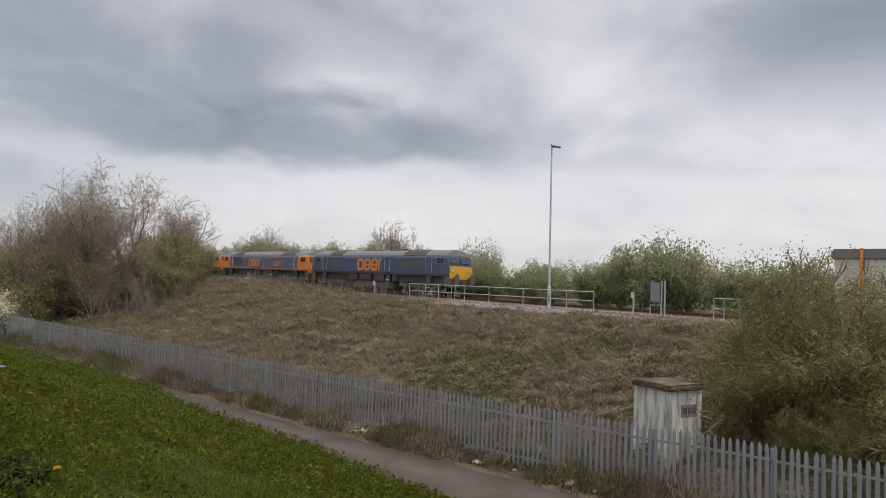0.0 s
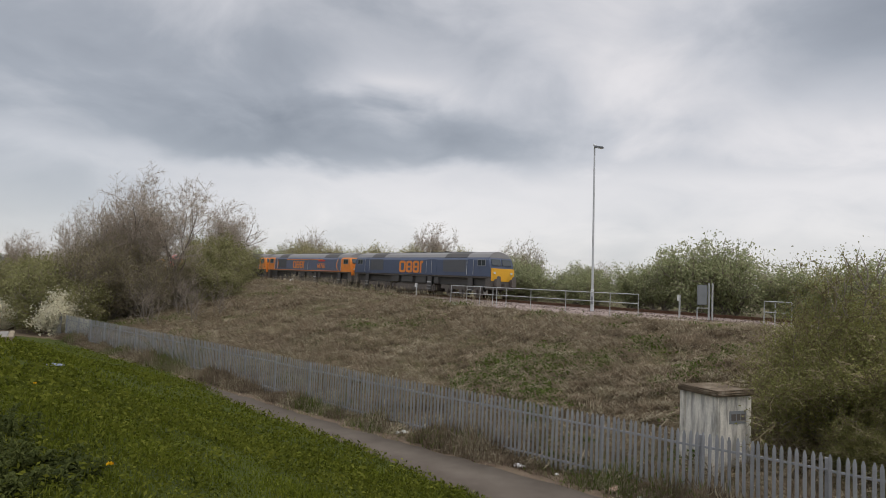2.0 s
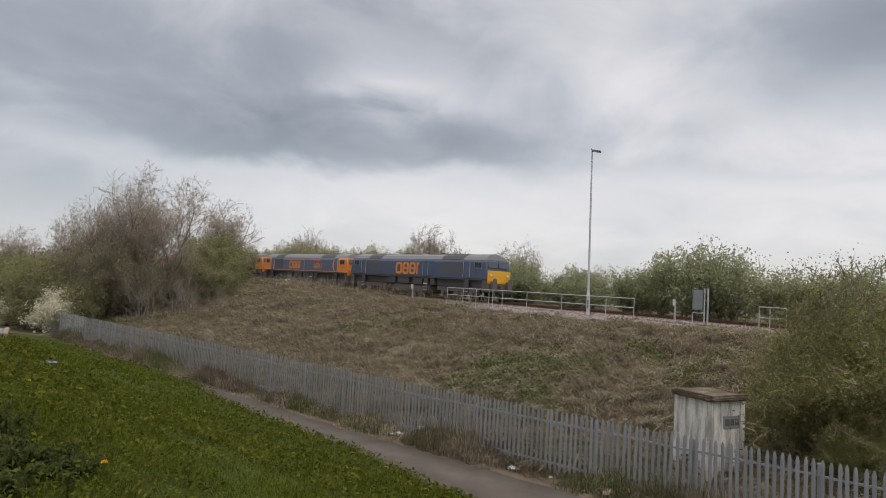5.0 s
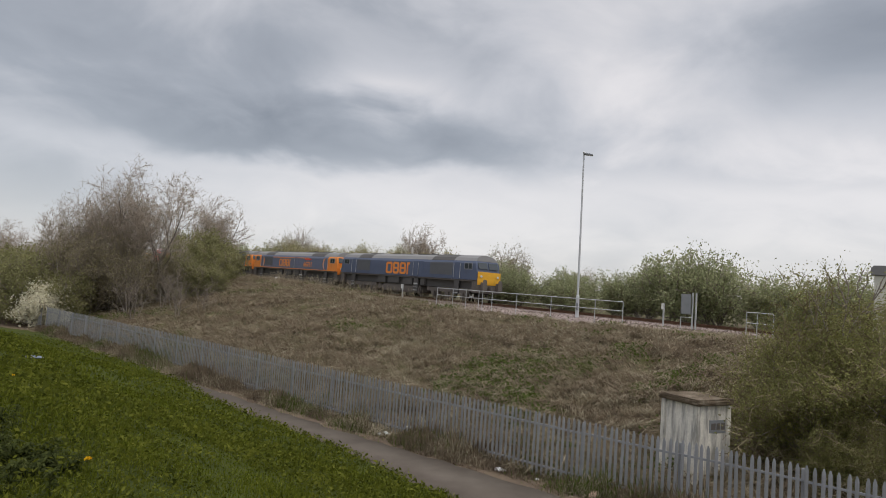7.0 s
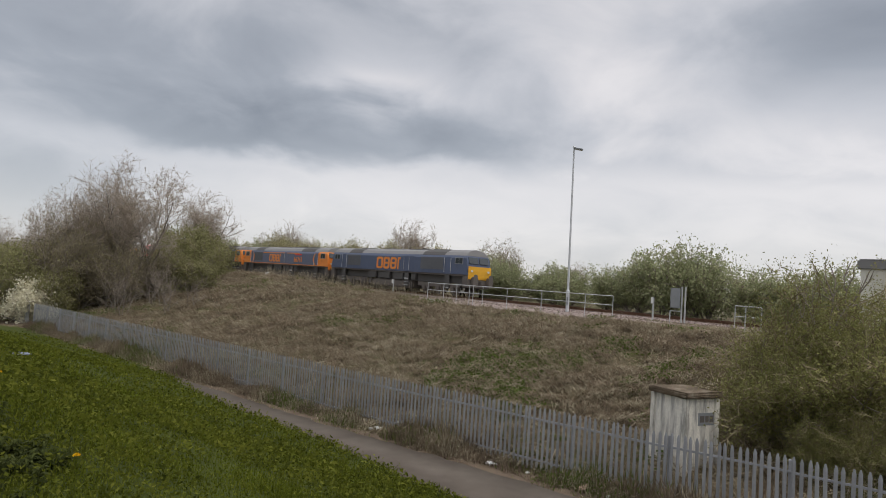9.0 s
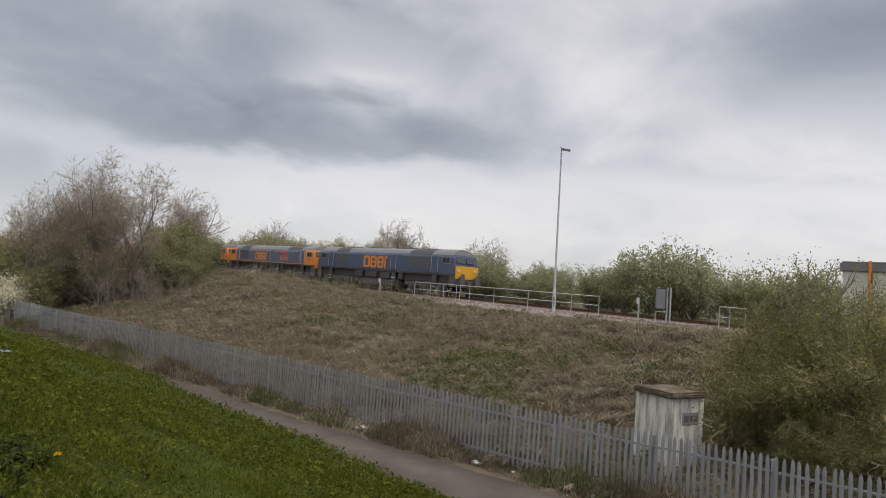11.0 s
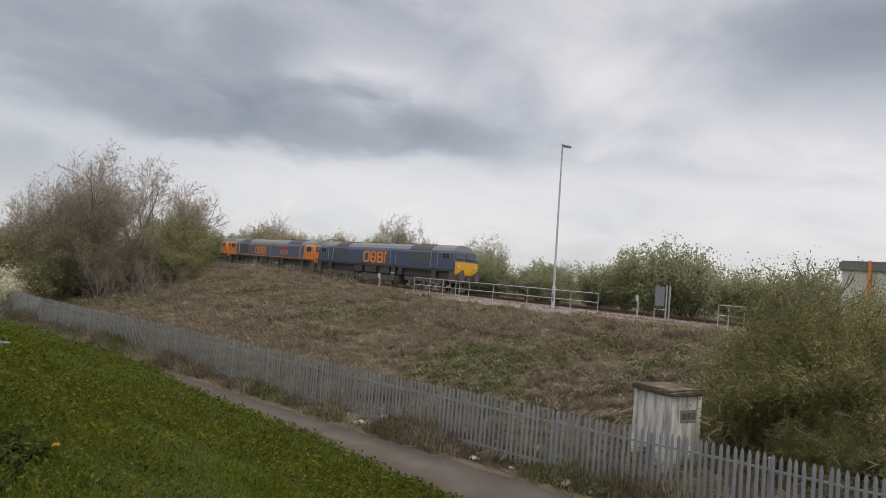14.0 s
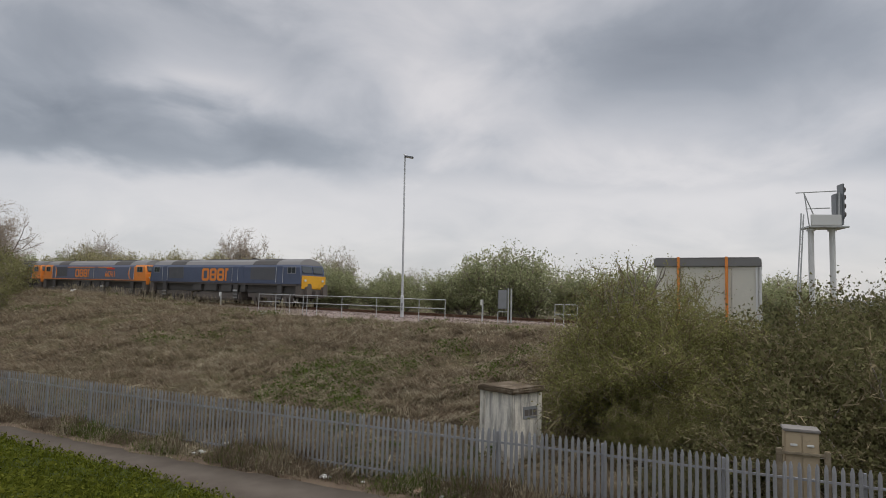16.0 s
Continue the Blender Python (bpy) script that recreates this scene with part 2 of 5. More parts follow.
# ---- plants ----
def tint_material(name, stops, rough=0.8, patch=0.3, lumps=0.5, shine=0.06, through_light=0.42):
    """Leaves, blades and twigs: a tone of its own for each, and broad patches across the place."""
    m = bpy.data.materials.new(name)
    m.use_nodes = True
    n = Nodes(m.node_tree)
    out = n.add("ShaderNodeOutputMaterial")
    b = n.add("ShaderNodeBsdfPrincipled")
    g = n.add("ShaderNodeNewGeometry")
    isl = g.outputs["Random Per Island"]
    big = n.noise(g.outputs["Position"], lumps, 3)
    f = n.math("ADD", n.math("MULTIPLY", isl, 1 - patch), n.math("MULTIPLY", n.math("SUBTRACT", n.math("MULTIPLY", big, 2.4), 0.7), patch))
    rnd = n.add("ShaderNodeObjectInfo").outputs["Random"]
    f = n.math("ADD", n.math("MULTIPLY", f, 0.85), n.math("MULTIPLY", rnd, 0.15))
    col = n.ramp(f, [(0.05 + 0.9 * i / max(1, len(stops) - 1), c) for i, c in enumerate(stops)])
    n.link(col, b.inputs["Base Color"])
    b.inputs["Roughness"].default_value = rough
    b.inputs["Specular IOR Level"].default_value = shine
    if through_light:
        tr = n.add("ShaderNodeBsdfTranslucent")
        n.link(col, tr.inputs[0])
        mx = n.add("ShaderNodeMixShader")
        mx.inputs[0].default_value = through_light
        n.link(b.outputs[0], mx.inputs[1])
        n.link(tr.outputs[0], mx.inputs[2])
        n.link(mx.outputs[0], out.inputs[0])
    else:
        n.link(b.outputs[0], out.inputs[0])
    return m


# Tree, bush and hedge colours down to the fresh green are lifted for haze.
M_BARK = tint_material("grey-brown bark", [(0.18, 0.155, 0.13), (0.30, 0.26, 0.22)], 0.95, through_light=0.0)
M_HAWWOOD = tint_material("olive-brown twigs", [(0.16, 0.135, 0.08), (0.28, 0.23, 0.14)], 0.95, through_light=0.0)
M_TWIG = tint_material("bare twigs", [(0.17, 0.145, 0.115), (0.26, 0.22, 0.175), (0.35, 0.30, 0.24)], 0.95)
M_ASHTWIG = tint_material("grey ash twigs", [(0.29, 0.245, 0.20), (0.40, 0.34, 0.28), (0.50, 0.43, 0.36)], 0.95)
M_SCRUB = tint_material("pale olive scrub leaves", [(0.24, 0.225, 0.12), (0.33, 0.31, 0.16), (0.42, 0.385, 0.21), (0.46, 0.40, 0.25)], 0.85)
M_BUD = tint_material("spring buds", [(0.19, 0.16, 0.10), (0.25, 0.22, 0.13), (0.28, 0.27, 0.15)], 0.9)
M_OLIVE = tint_material("olive spring leaves", [(0.165, 0.165, 0.075), (0.23, 0.225, 0.10), (0.29, 0.28, 0.13), (0.33, 0.29, 0.17)], 0.8)
M_BROWNLEAF = tint_material("brown thicket leaves", [(0.22, 0.19, 0.12), (0.30, 0.26, 0.16), (0.31, 0.29, 0.145)], 0.9)
M_HAW = tint_material("hawthorn leaves", [(0.155, 0.16, 0.062), (0.215, 0.22, 0.082), (0.28, 0.27, 0.10), (0.34, 0.315, 0.12)], 0.75, 0.35, 0.9)
M_BRAMBLE = tint_material("bramble leaves", [(0.065, 0.066, 0.034), (0.115, 0.112, 0.05), (0.18, 0.175, 0.078), (0.25, 0.20, 0.13)], 0.7, 0.3, 0.9)
M_GREENLEAF = tint_material("fresh green leaves", [(0.21, 0.225, 0.125), (0.29, 0.315, 0.165), (0.38, 0.395, 0.215), (0.43, 0.41, 0.26)], 0.8)
M_BLOSSOM = tint_material("white blossom", [(0.55, 0.51, 0.36), (0.74, 0.70, 0.54), (0.85, 0.81, 0.67)], 0.8)
M_BLADE = tint_material("grass blades", [(0.024, 0.032, 0.005), (0.071, 0.087, 0.009), (0.130, 0.150, 0.016), (0.245, 0.252, 0.045)], 0.75, 0.4, 1.3)
M_STRAW = tint_material("dead grass stems", [(0.06, 0.045, 0.031), (0.165, 0.126, 0.086), (0.31, 0.246, 0.17), (0.54, 0.455, 0.335)], 0.95, 0.55, 1.6)
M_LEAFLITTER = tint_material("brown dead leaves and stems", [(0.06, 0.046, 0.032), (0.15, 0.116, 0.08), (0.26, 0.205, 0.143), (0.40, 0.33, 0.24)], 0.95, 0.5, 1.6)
M_PALE = tint_material("pale straw", [(0.22, 0.185, 0.12), (0.38, 0.33, 0.23), (0.52, 0.46, 0.34)], 0.95)
M_WEED = tint_material("green slope weeds", [(0.055, 0.08, 0.02), (0.10, 0.135, 0.03), (0.15, 0.18, 0.045)], 0.8)
M_NETTLE = tint_material("olive weed leaves", [(0.03, 0.038, 0.012), (0.065, 0.078, 0.02), (0.13, 0.14, 0.045)], 0.75)
M_BANKWEED = tint_material("bank weed leaves", [(0.032, 0.041, 0.007), (0.107, 0.119, 0.016), (0.24, 0.242, 0.040)], 0.75, 0.4, 1.5)
M_DANDELION = tint_material("dandelion petals", [(0.65, 0.36, 0.01), (0.8, 0.5, 0.02)], 0.7)


def blade_mesh(name, base, lean, length, width, mat, rng):
    """Bent tapering blades: foot, lean as a vector (its size is the bend), length and width of each."""
    k = len(base)
    a = rng.uniform(0, 2 * np.pi, k)
    side = np.stack([np.cos(a), np.sin(a), np.zeros(k)], 1) * (width / 2)[:, None]
    up = np.array([0, 0, 1.0])
    size = np.linalg.norm(lean, axis=1)
    mid = base + (up * np.clip(0.6 - 0.3 * size, 0.14, 0.6)[:, None] + lean * 0.4) * length[:, None]
    tip = base + (up * np.clip(1.0 - 0.75 * size, 0.05, 1)[:, None] + lean * 0.95) * length[:, None]
    v = np.stack([base - side, base + side, mid, mid - side * 0.75, mid + side * 0.75, tip], 1).reshape(-1, 3)
    f = np.arange(k * 6).reshape(-1, 3)
    return mesh_from(name, v, f, mat)


def leaf_arrays(c, size, rng, flat=0.0, lengthen=1.5):
    """Diamond leaves at random turns, as corners and faces."""
    k = len(c)
    n = rng.standard_normal((k, 3))
    n[:, 2] = n[:, 2] * (1 - flat) + flat * 2
    n /= np.linalg.norm(n, axis=1)[:, None] + 1e-9
    t = np.cross(n, rng.standard_normal((k, 3)))
    t /= np.linalg.norm(t, axis=1)[:, None] + 1e-9
    b = np.cross(n, t)
    s = (size * rng.uniform(0.6, 1.35, k))[:, None] if np.ndim(size) == 0 else size[:, None]
    v = np.stack([c - t * s * lengthen / 2, c + b * s * 0.5 + n * s * 0.12, c + t * s * lengthen / 2, c - b * s * 0.5 + n * s * 0.12], 1)
    return v.reshape(-1, 3), np.arange(k * 4).reshape(-1, 4)


def tube_arrays(p0, p1, r0, r1):
    """Three-sided tapering tubes."""
    d = p1 - p0
    d /= np.linalg.norm(d, axis=1)[:, None] + 1e-9
    ref = np.where(np.abs(d[:, 2:3]) > 0.9, np.array([[1.0, 0, 0]]), np.array([[0, 0, 1.0]]))
    a = np.cross(d, ref)
    a /= np.linalg.norm(a, axis=1)[:, None] + 1e-9
    b = np.cross(d, a)
    rings = []
    for p, r in ((p0, r0), (p1, r1)):
        for j in range(3):
            w = 2 * np.pi * j / 3
            rings.append(p + (a * np.cos(w) + b * np.sin(w)) * r[:, None])
    v = np.stack(rings, 1).reshape(-1, 3)
    o = np.arange(len(p0))[:, None] * 6
    f = np.concatenate([o + np.array([[j, (j + 1) % 3, 3 + (j + 1) % 3, 3 + j]]) for j in range(3)])
    return v, f


def ribbon_arrays(p0, p1, r0, r1, rng):
    """Flat tapering strips for the finest twigs."""
    a = np.cross(p1 - p0, rng.standard_normal(p0.shape))
    a /= np.linalg.norm(a, axis=1)[:, None] + 1e-9
    v = np.stack([p0 - a * r0[:, None], p0 + a * r0[:, None], p1 + a * r1[:, None], p1 - a * r1[:, None]], 1).reshape(-1, 3)
    return v, np.arange(len(p0) * 4).reshape(-1, 4)


def spike_arrays(p0, p1, r, rng):
    """The finest twigs: one pointed blade each."""
    a = np.cross(p1 - p0, rng.standard_normal(p0.shape))
    a /= np.linalg.norm(a, axis=1)[:, None] + 1e-9
    return np.stack([p0 - a * r[:, None], p0 + a * r[:, None], p1], 1).reshape(-1, 3), np.arange(len(p0) * 3).reshape(-1, 3)


def leaf_triangles(c, size, rng):
    """Pointed leaves of three corners at random turns."""
    k = len(c)
    t, b = rng.standard_normal((k, 3)), rng.standard_normal((k, 3))
    t /= np.linalg.norm(t, axis=1)[:, None]
    b = np.cross(t, b)
    b /= np.linalg.norm(b, axis=1)[:, None] + 1e-9
    s = (size * rng.uniform(0.6, 1.4, k))[:, None]
    return np.stack([c - t * s * 0.7 + b * s * 0.5, c - t * s * 0.5 - b * s * 0.55, c + t * s * 0.8], 1).reshape(-1, 3), np.arange(k * 3).reshape(-1, 3)


def grow(rng, height, spread, stems, levels, kids, up=0.25, lean=0.35, start=0.25, curl=0.18, shrink=0.62, gather=1.0):
    """A branching skeleton: rows of foot, tip, two radii and level."""
    out = []

    def limb(p, d, length, r, level):
        steps = 1 if level == levels else (4, 3, 2, 2)[level]
        for i in range(steps):
            d = d + rng.normal(0, curl, 3)
            d[2] += up * 0.3
            d = d / np.linalg.norm(d)
            q = p + d * length / steps
            rr = r * (1 - 0.6 * (i + 1) / steps)
            out.append((p, q, r * (1 - 0.6 * i / steps), rr, level))
            if level < levels and (i + 1) / steps > start:
                for _ in range(kids[level]):
                    side = rng.normal(0, 1, 3)
                    side -= d * side.dot(d)
                    side /= np.linalg.norm(side) + 1e-9
                    nd = d * rng.uniform(0.5, 1.0) + side * spread * rng.uniform(0.6, 1.2)
                    limb(q, nd / np.linalg.norm(nd), length * shrink * rng.uniform(0.7, 1.15), rr * 0.62, level + 1)
            p = q

    for _ in range(stems):
        a = rng.uniform(0, 2 * np.pi)
        d = np.array([np.cos(a) * lean, np.sin(a) * lean, 1.0]) * 1.0
        foot = np.array([np.cos(a), np.sin(a), 0]) * 0.12 * height * lean * rng.uniform(0, 1.5) * (stems > 1) * gather
        limb(foot + np.array([0, 0, -0.3]), d / np.linalg.norm(d), height * rng.uniform(0.5, 0.68), height * 0.016, 0)
    return out


def tree(name, seed, height, label, category="tree", leaf=None, leaves=0, leaf_size=0.08, wood=M_TWIG, lump=0.0, form=None, group="", **how):
    """A tree or bush: stems as one part, twigs and leaves as the crown. form: the crown's half width, half height and
    middle, as shares of the height; growth beyond that uneven egg is left off."""
    rng = np.random.default_rng(seed)
    sk = grow(rng, height, **how)
    if form:
        top = max(q[2] for _, q, _, _, _ in sk)
        wide, high, mid_z = (u * top for u in form)

        def inside(q):
            a = math.atan2(q[1], q[0])
            bulge = 1 + 0.10 * math.sin(3 * a + seed) + 0.07 * math.sin(7 * a + 2 * seed + q[2] / top * 9)
            return ((q[0] ** 2 + q[1] ** 2) / wide ** 2 + ((q[2] - mid_z) / high) ** 2) ** 0.5 < bulge * rng.uniform(0.86, 1.06)

        sk = [t for t in sk if inside(t[1]) or (t[4] == 0 and t[1][2] < mid_z and math.hypot(t[1][0], t[1][1]) < wide * 0.75)]
    top = np.quantile([q[2] for _, q, _, _, _ in sk], 0.999)
    k = height / top
    p0 = np.array([s[0] for s in sk]) * k
    p1 = np.array([s[1] for s in sk]) * k
    r0, r1 = np.array([s[2] for s in sk]), np.array([s[3] for s in sk])
    lev = np.array([s[4] for s in sk])
    thing = tagged(new(name), label, category, group)
    main = lev <= 1
    v, f = tube_arrays(p0[main], p1[main], np.maximum(r0[main], 0.018), np.maximum(r1[main], 0.014))
    stems = new("trunk", mesh_from("trunk", v, f, M_BARK))
    stems.parent = thing
    fine, last = ~main, lev == how["levels"]
    mid = fine & ~last
    v, f = ribbon_arrays(p0[mid], p1[mid], np.maximum(r0[mid], 0.016), np.maximum(r1[mid], 0.012), rng)
    f = np.concatenate([f[:, :3], f[:, [0, 2, 3]]])
    v2, f2 = spike_arrays(p0[last], p1[last], np.maximum(r0[last], 0.012), rng)
    v, f = np.concatenate([v, v2]), np.concatenate([f, f2 + len(v)])
    me = None
    if leaves:
        pick = rng.integers(0, fine.sum(), leaves)
        c = p0[fine][pick] + (p1[fine] - p0[fine])[pick] * rng.uniform(0, 1.1, leaves)[:, None]
        c = c + rng.normal(0, 0.05 + lump, (leaves, 3))
        lv, lf = leaf_triangles(c, leaf_size, rng)
        me = mesh_from("crown", np.concatenate([v, lv]), np.concatenate([f, lf + len(v)]), wood)
        me.materials.append(leaf)
        me.polygons.foreach_set("material_index", np.r_[np.zeros(len(f), np.int32), np.ones(len(lf), np.int32)])
    else:
        me = mesh_from("crown", v, f, wood)
    crown = new("crown", me)
    crown.parent = thing
    if category == "bush":
        stems.name = "stem"
        tagged(stems, kind="stuff")
    return thing


def spot(px, py, dz=0.0):
    return (px, py, float(land(px, py)) + dz)


def plant(first, x, y, turn=0.0, size=1.0, tall=1.0, sink=0.05, used=[]):
    """Sets a plant down; the first use of each kind moves the original, later ones copy it."""
    m = Matrix.Translation(spot(x, y, -sink)) @ Matrix.Rotation(turn, 4, "Z") @ Matrix.Diagonal((size, size, size * tall, 1))
    if first.name in used:
        return copy_thing_scaled(first, m)
    used.append(first.name)
    first.matrix_basis = m
    return first


def copy_thing_scaled(ob, m):
    keep = ob.scale.copy()
    ob.scale = (1, 1, 1)
    c = copy_thing(ob, m)
    ob.scale = keep
    return c


# The bare trees and thickets on the embankment.
ash = tree("tree", 11, 12.0, "tall bare ash tree with twisting limbs and fine twigs", stems=2, levels=4, kids=(3, 3, 3, 5), spread=0.9, up=0.18, lean=0.18, start=0.3, curl=0.24, shrink=0.58, gather=0.0, form=(0.31, 0.38, 0.64), leaf=M_BUD, leaves=2000, leaf_size=0.05, wood=M_ASHTWIG)
dome = tree("tree", 24, 10.5, "bare round-crowned tree of dense fine twigs", stems=7, levels=4, kids=(2, 3, 3, 4), spread=0.72, up=0.25, lean=0.48, start=0.2, curl=0.13, shrink=0.55, gather=0.0, form=(0.37, 0.44, 0.56), leaf=M_BUD, leaves=4000, leaf_size=0.05, wood=M_ASHTWIG)
fan = tree("tree", 12, 9.0, "bare fan-shaped tree with upright fine twigs", stems=6, levels=3, kids=(3, 3, 4), spread=0.5, up=0.45, lean=0.5, start=0.1, shrink=0.55, gather=0.0, form=(0.40, 0.42, 0.58), leaf=M_BUD, leaves=2500, leaf_size=0.07, wood=M_ASHTWIG)
thick = tree("bush", 13, 6.5, "brown twiggy thicket of dense bare stems", "bush", stems=9, levels=3, kids=(2, 3, 3), spread=0.7, up=0.3, lean=0.6, start=0.1, form=(0.46, 0.56, 0.46), leaf=M_BROWNLEAF, leaves=7000, leaf_size=0.08, lump=0.14)
olive = tree("bush", 14, 4.2, "olive-green bush coming into spring leaf", "bush", stems=9, levels=3, kids=(2, 2, 3), spread=0.8, up=0.2, lean=0.9, start=0.1, form=(0.62, 0.6, 0.42), leaf=M_OLIVE, leaves=13000, leaf_size=0.10, lump=0.13)
green = tree("bush", 15, 4.2, "green hawthorn hedge bush with ragged twig tips", "bush", stems=9, levels=3, kids=(2, 2, 3), spread=0.8, up=0.25, lean=0.75, start=0.05, form=(0.60, 0.62, 0.42), leaf=M_GREENLEAF, leaves=12500, leaf_size=0.09, lump=0.10)
scrub = tree("bush", 25, 4.6, "pale olive scrub of upright stems beyond the track", "bush", stems=16, levels=3, kids=(1, 2, 3), spread=0.5, up=0.5, lean=0.45, start=0.1, form=(0.55, 0.62, 0.42), leaf=M_SCRUB, leaves=9000, leaf_size=0.09, lump=0.12)
blossom = tree("bush", 16, 2.8, "blackthorn bush covered in white blossom", "bush", stems=8, levels=3, kids=(2, 2, 3), spread=0.8, up=0.2, lean=0.9, start=0.1, form=(0.6, 0.6, 0.42), leaf=M_BLOSSOM, leaves=22000, leaf_size=0.085, lump=0.12)
haw = tree("bush", 17, 5.2, "dense yellow-green hawthorn bush behind the palisade fence", "bush", stems=9, levels=4, kids=(2, 2, 2, 3), spread=0.85, up=0.18, lean=0.8, start=0.08, leaf=M_HAW, leaves=60000, leaf_size=0.044, lump=0.13, wood=M_HAWWOOD)
bramble = tree("bush", 18, 2.6, "dark tangled bramble bush with arching canes", "bush", stems=10, levels=3, kids=(2, 2, 3), spread=0.9, up=-0.1, lean=1.1, start=0.05, leaf=M_BRAMBLE, leaves=17000, leaf_size=0.062, lump=0.16, wood=M_HAWWOOD)
sapling = tree("sapling", 19, 3.4, "pale leafless sapling with thin stems", stems=3, levels=3, kids=(1, 2, 2), spread=0.6, up=0.4, lean=0.3, start=0.3, wood=M_TWIG)
shoot = tree("shoot", 20, 1.5, "upright leafy shoot above the hawthorn bush", "shoot", stems=2, levels=2, kids=(1, 1), spread=0.3, up=0.5, lean=0.2, start=0.3, leaf=M_HAW, leaves=110, leaf_size=0.045, lump=0.02)
R = np.random.default_rng(77)

# Left thicket: x, y, size, height factor.
for x, y, s, t, turn in ((-29.9, 55, 0.92, 1.15, 0.4), (-26.6, 54.5, 0.98, 1.0, 2.9)):
    plant(ash, x, y, turn, s, t)
for x, y, s, t in ((-33.0, 55.5, 1.03, 1.04), (-35.2, 56.5, 0.9, 1.02), (-31.6, 57.5, 0.92, 1.12), (-33.4, 84, 1.0, 1.0), (-62.0, 84, 0.82, 1.0), (-6.3, 88, 0.88, 1.05)):
    plant(dome, x, y, R.uniform(0, 6), s, t)
for x, y, s, t in ((-67.0, 100, 0.8, 0.9), (-73.0, 104, 0.8, 0.8)):
    plant(fan, x, y, R.uniform(0, 6), s, t)
for x, y, s, t in ((-33.5, 55, 1.0, 0.95), (-31.4, 52, 1.0, 1.2), (-33.2, 52.6, 1.0, 1.25), (-28.8, 52.5, 1.0, 0.95), (-25.4, 55, 0.8, 0.85), (-30.5, 54, 1.1, 1.0), (-35.0, 60, 1.1, 1.0)):
    plant(thick, x, y, R.uniform(0, 6), s, t)
for x, y, s, t in ((-34.6, 50.5, 1.05, 1.1), (-35.6, 51.6, 1.15, 1.15), (-32.2, 50.2, 0.9, 1.1), (-25.6, 56.5, 0.95, 0.95), (-36.2, 53.0, 1.3, 1.15), (-38.8, 54.5, 1.3, 1.1), (-33.2, 50.0, 0.8, 0.9), (-26.6, 62, 1.1, 1.0), (-28.5, 66, 1.25, 1.1), (-27.2, 67.5, 1.0, 0.9), (-31.5, 72, 1.3, 1.0), (-28.5, 73, 1.0, 0.9), (-43, 62, 1.3, 1.0), (-48, 66, 1.4, 1.0), (-54, 70, 1.4, 1.0), (-24.2, 58, 0.8, 0.8), (-60, 76, 1.2, 0.8), (-68, 80, 1.2, 0.8)):
    plant(olive, x, y, R.uniform(0, 6), s, t)
for x, y, s in ((-32.9, 48.8, 1.2), (-31.4, 48.6, 0.5), (-34.4, 50.5, 0.9), (-40.5, 52.0, 0.9), (-43.0, 58, 0.8)):
    plant(blossom, x, y, R.uniform(0, 6), s)
for x, y, s in ((-25.0, 47.5, 1.0), (-21.5, 47.5, 1.0), (-20.3, 49.0, 0.95), (-23.2, 50, 1.1), (-26.4, 49.5, 1.15), (-24.6, 51.0, 1.2)):
    plant(sapling, x, y, R.uniform(0, 6), s)

# Hedge and trees beyond the track, with a gap where a lorry shows.
hedge = np.random.default_rng(5)
for s in np.arange(-28.2, 96, 2.9):
    if 11.6 < s < 15.6:
        continue
    c = P0 + UT * s + NT * (6.3 + hedge.uniform(0, 2.0))
    kind = scrub if s > 15 and hedge.uniform() < 0.75 else green
    tall = np.interp(s, [-34, -22, -13, -10, -6.5, -4, 2, 8, 20, 50, 96], [0.8, 0.82, 0.95, 1.36, 1.38, 0.92, 0.9, 0.95, 1.05, 1.3, 1.4])
    plant(kind, c[0], c[1], hedge.uniform(0, 6), tall ** 0.5 * hedge.uniform(0.95, 1.15), tall ** 0.5 * hedge.uniform(0.88, 1.05))
for s in np.arange(-26, 90, 10.0):
    c = P0 + UT * s + NT * (10.5 + hedge.uniform(0, 3))
    plant(thick if s > 10 else green, c[0], c[1], hedge.uniform(0, 6), hedge.uniform(0.8, 1.0), hedge.uniform(0.8, 1.0))
for x, y, s, t in ((-9.8, 92, 0.75, 0.9), (-29.5, 112, 1.1, 1.05), (10.0, 59, 0.62, 0.75), (0.5, 75, 0.62, 0.75)):
    plant(fan, x, y, hedge.uniform(0, 6), s, t)
for x, y, s, t in ((-26.5, 106, 1.2, 1.0), (-32.5, 109, 1.2, 1.0), (-20.0, 103, 1.1, 0.9)):
    plant(thick, x, y, hedge.uniform(0, 6), s, t)

# Hawthorn and brambles on the slope behind the fence.
for x, y, s, t in ((10.8, 18.6, 0.95, 1.0), (12.9, 19.6, 0.9, 0.9), (9.75, 18.4, 0.66, 1.25), (10.0, 16.5, 0.42, 0.8), (11.4, 15.9, 0.45, 0.8)):
    plant(haw, x, y, R.uniform(0, 6), s, t)
for x, y, s, t in ((9.6, 14.6, 0.5, 0.8), (13.4, 12.6, 0.5, 0.8), (15.0, 12.6, 0.8, 0.8), (12.0, 14.5, 1.0, 0.9), (14.2, 15.0, 1.2, 1.1), (16.6, 14.6, 1.2, 1.1), (15.5, 17.5, 1.3, 1.1), (18.2, 17.6, 1.3, 1.15), (20.6, 16.0, 1.3, 1.1), (21.0, 19.2, 1.25, 1.1), (14.6, 21.5, 1.1, 1.0), (19.5, 12.5, 1.2, 1.0), (22.5, 13.5, 1.3, 1.0),):
    plant(bramble, x, y, R.uniform(0, 6), s, t)
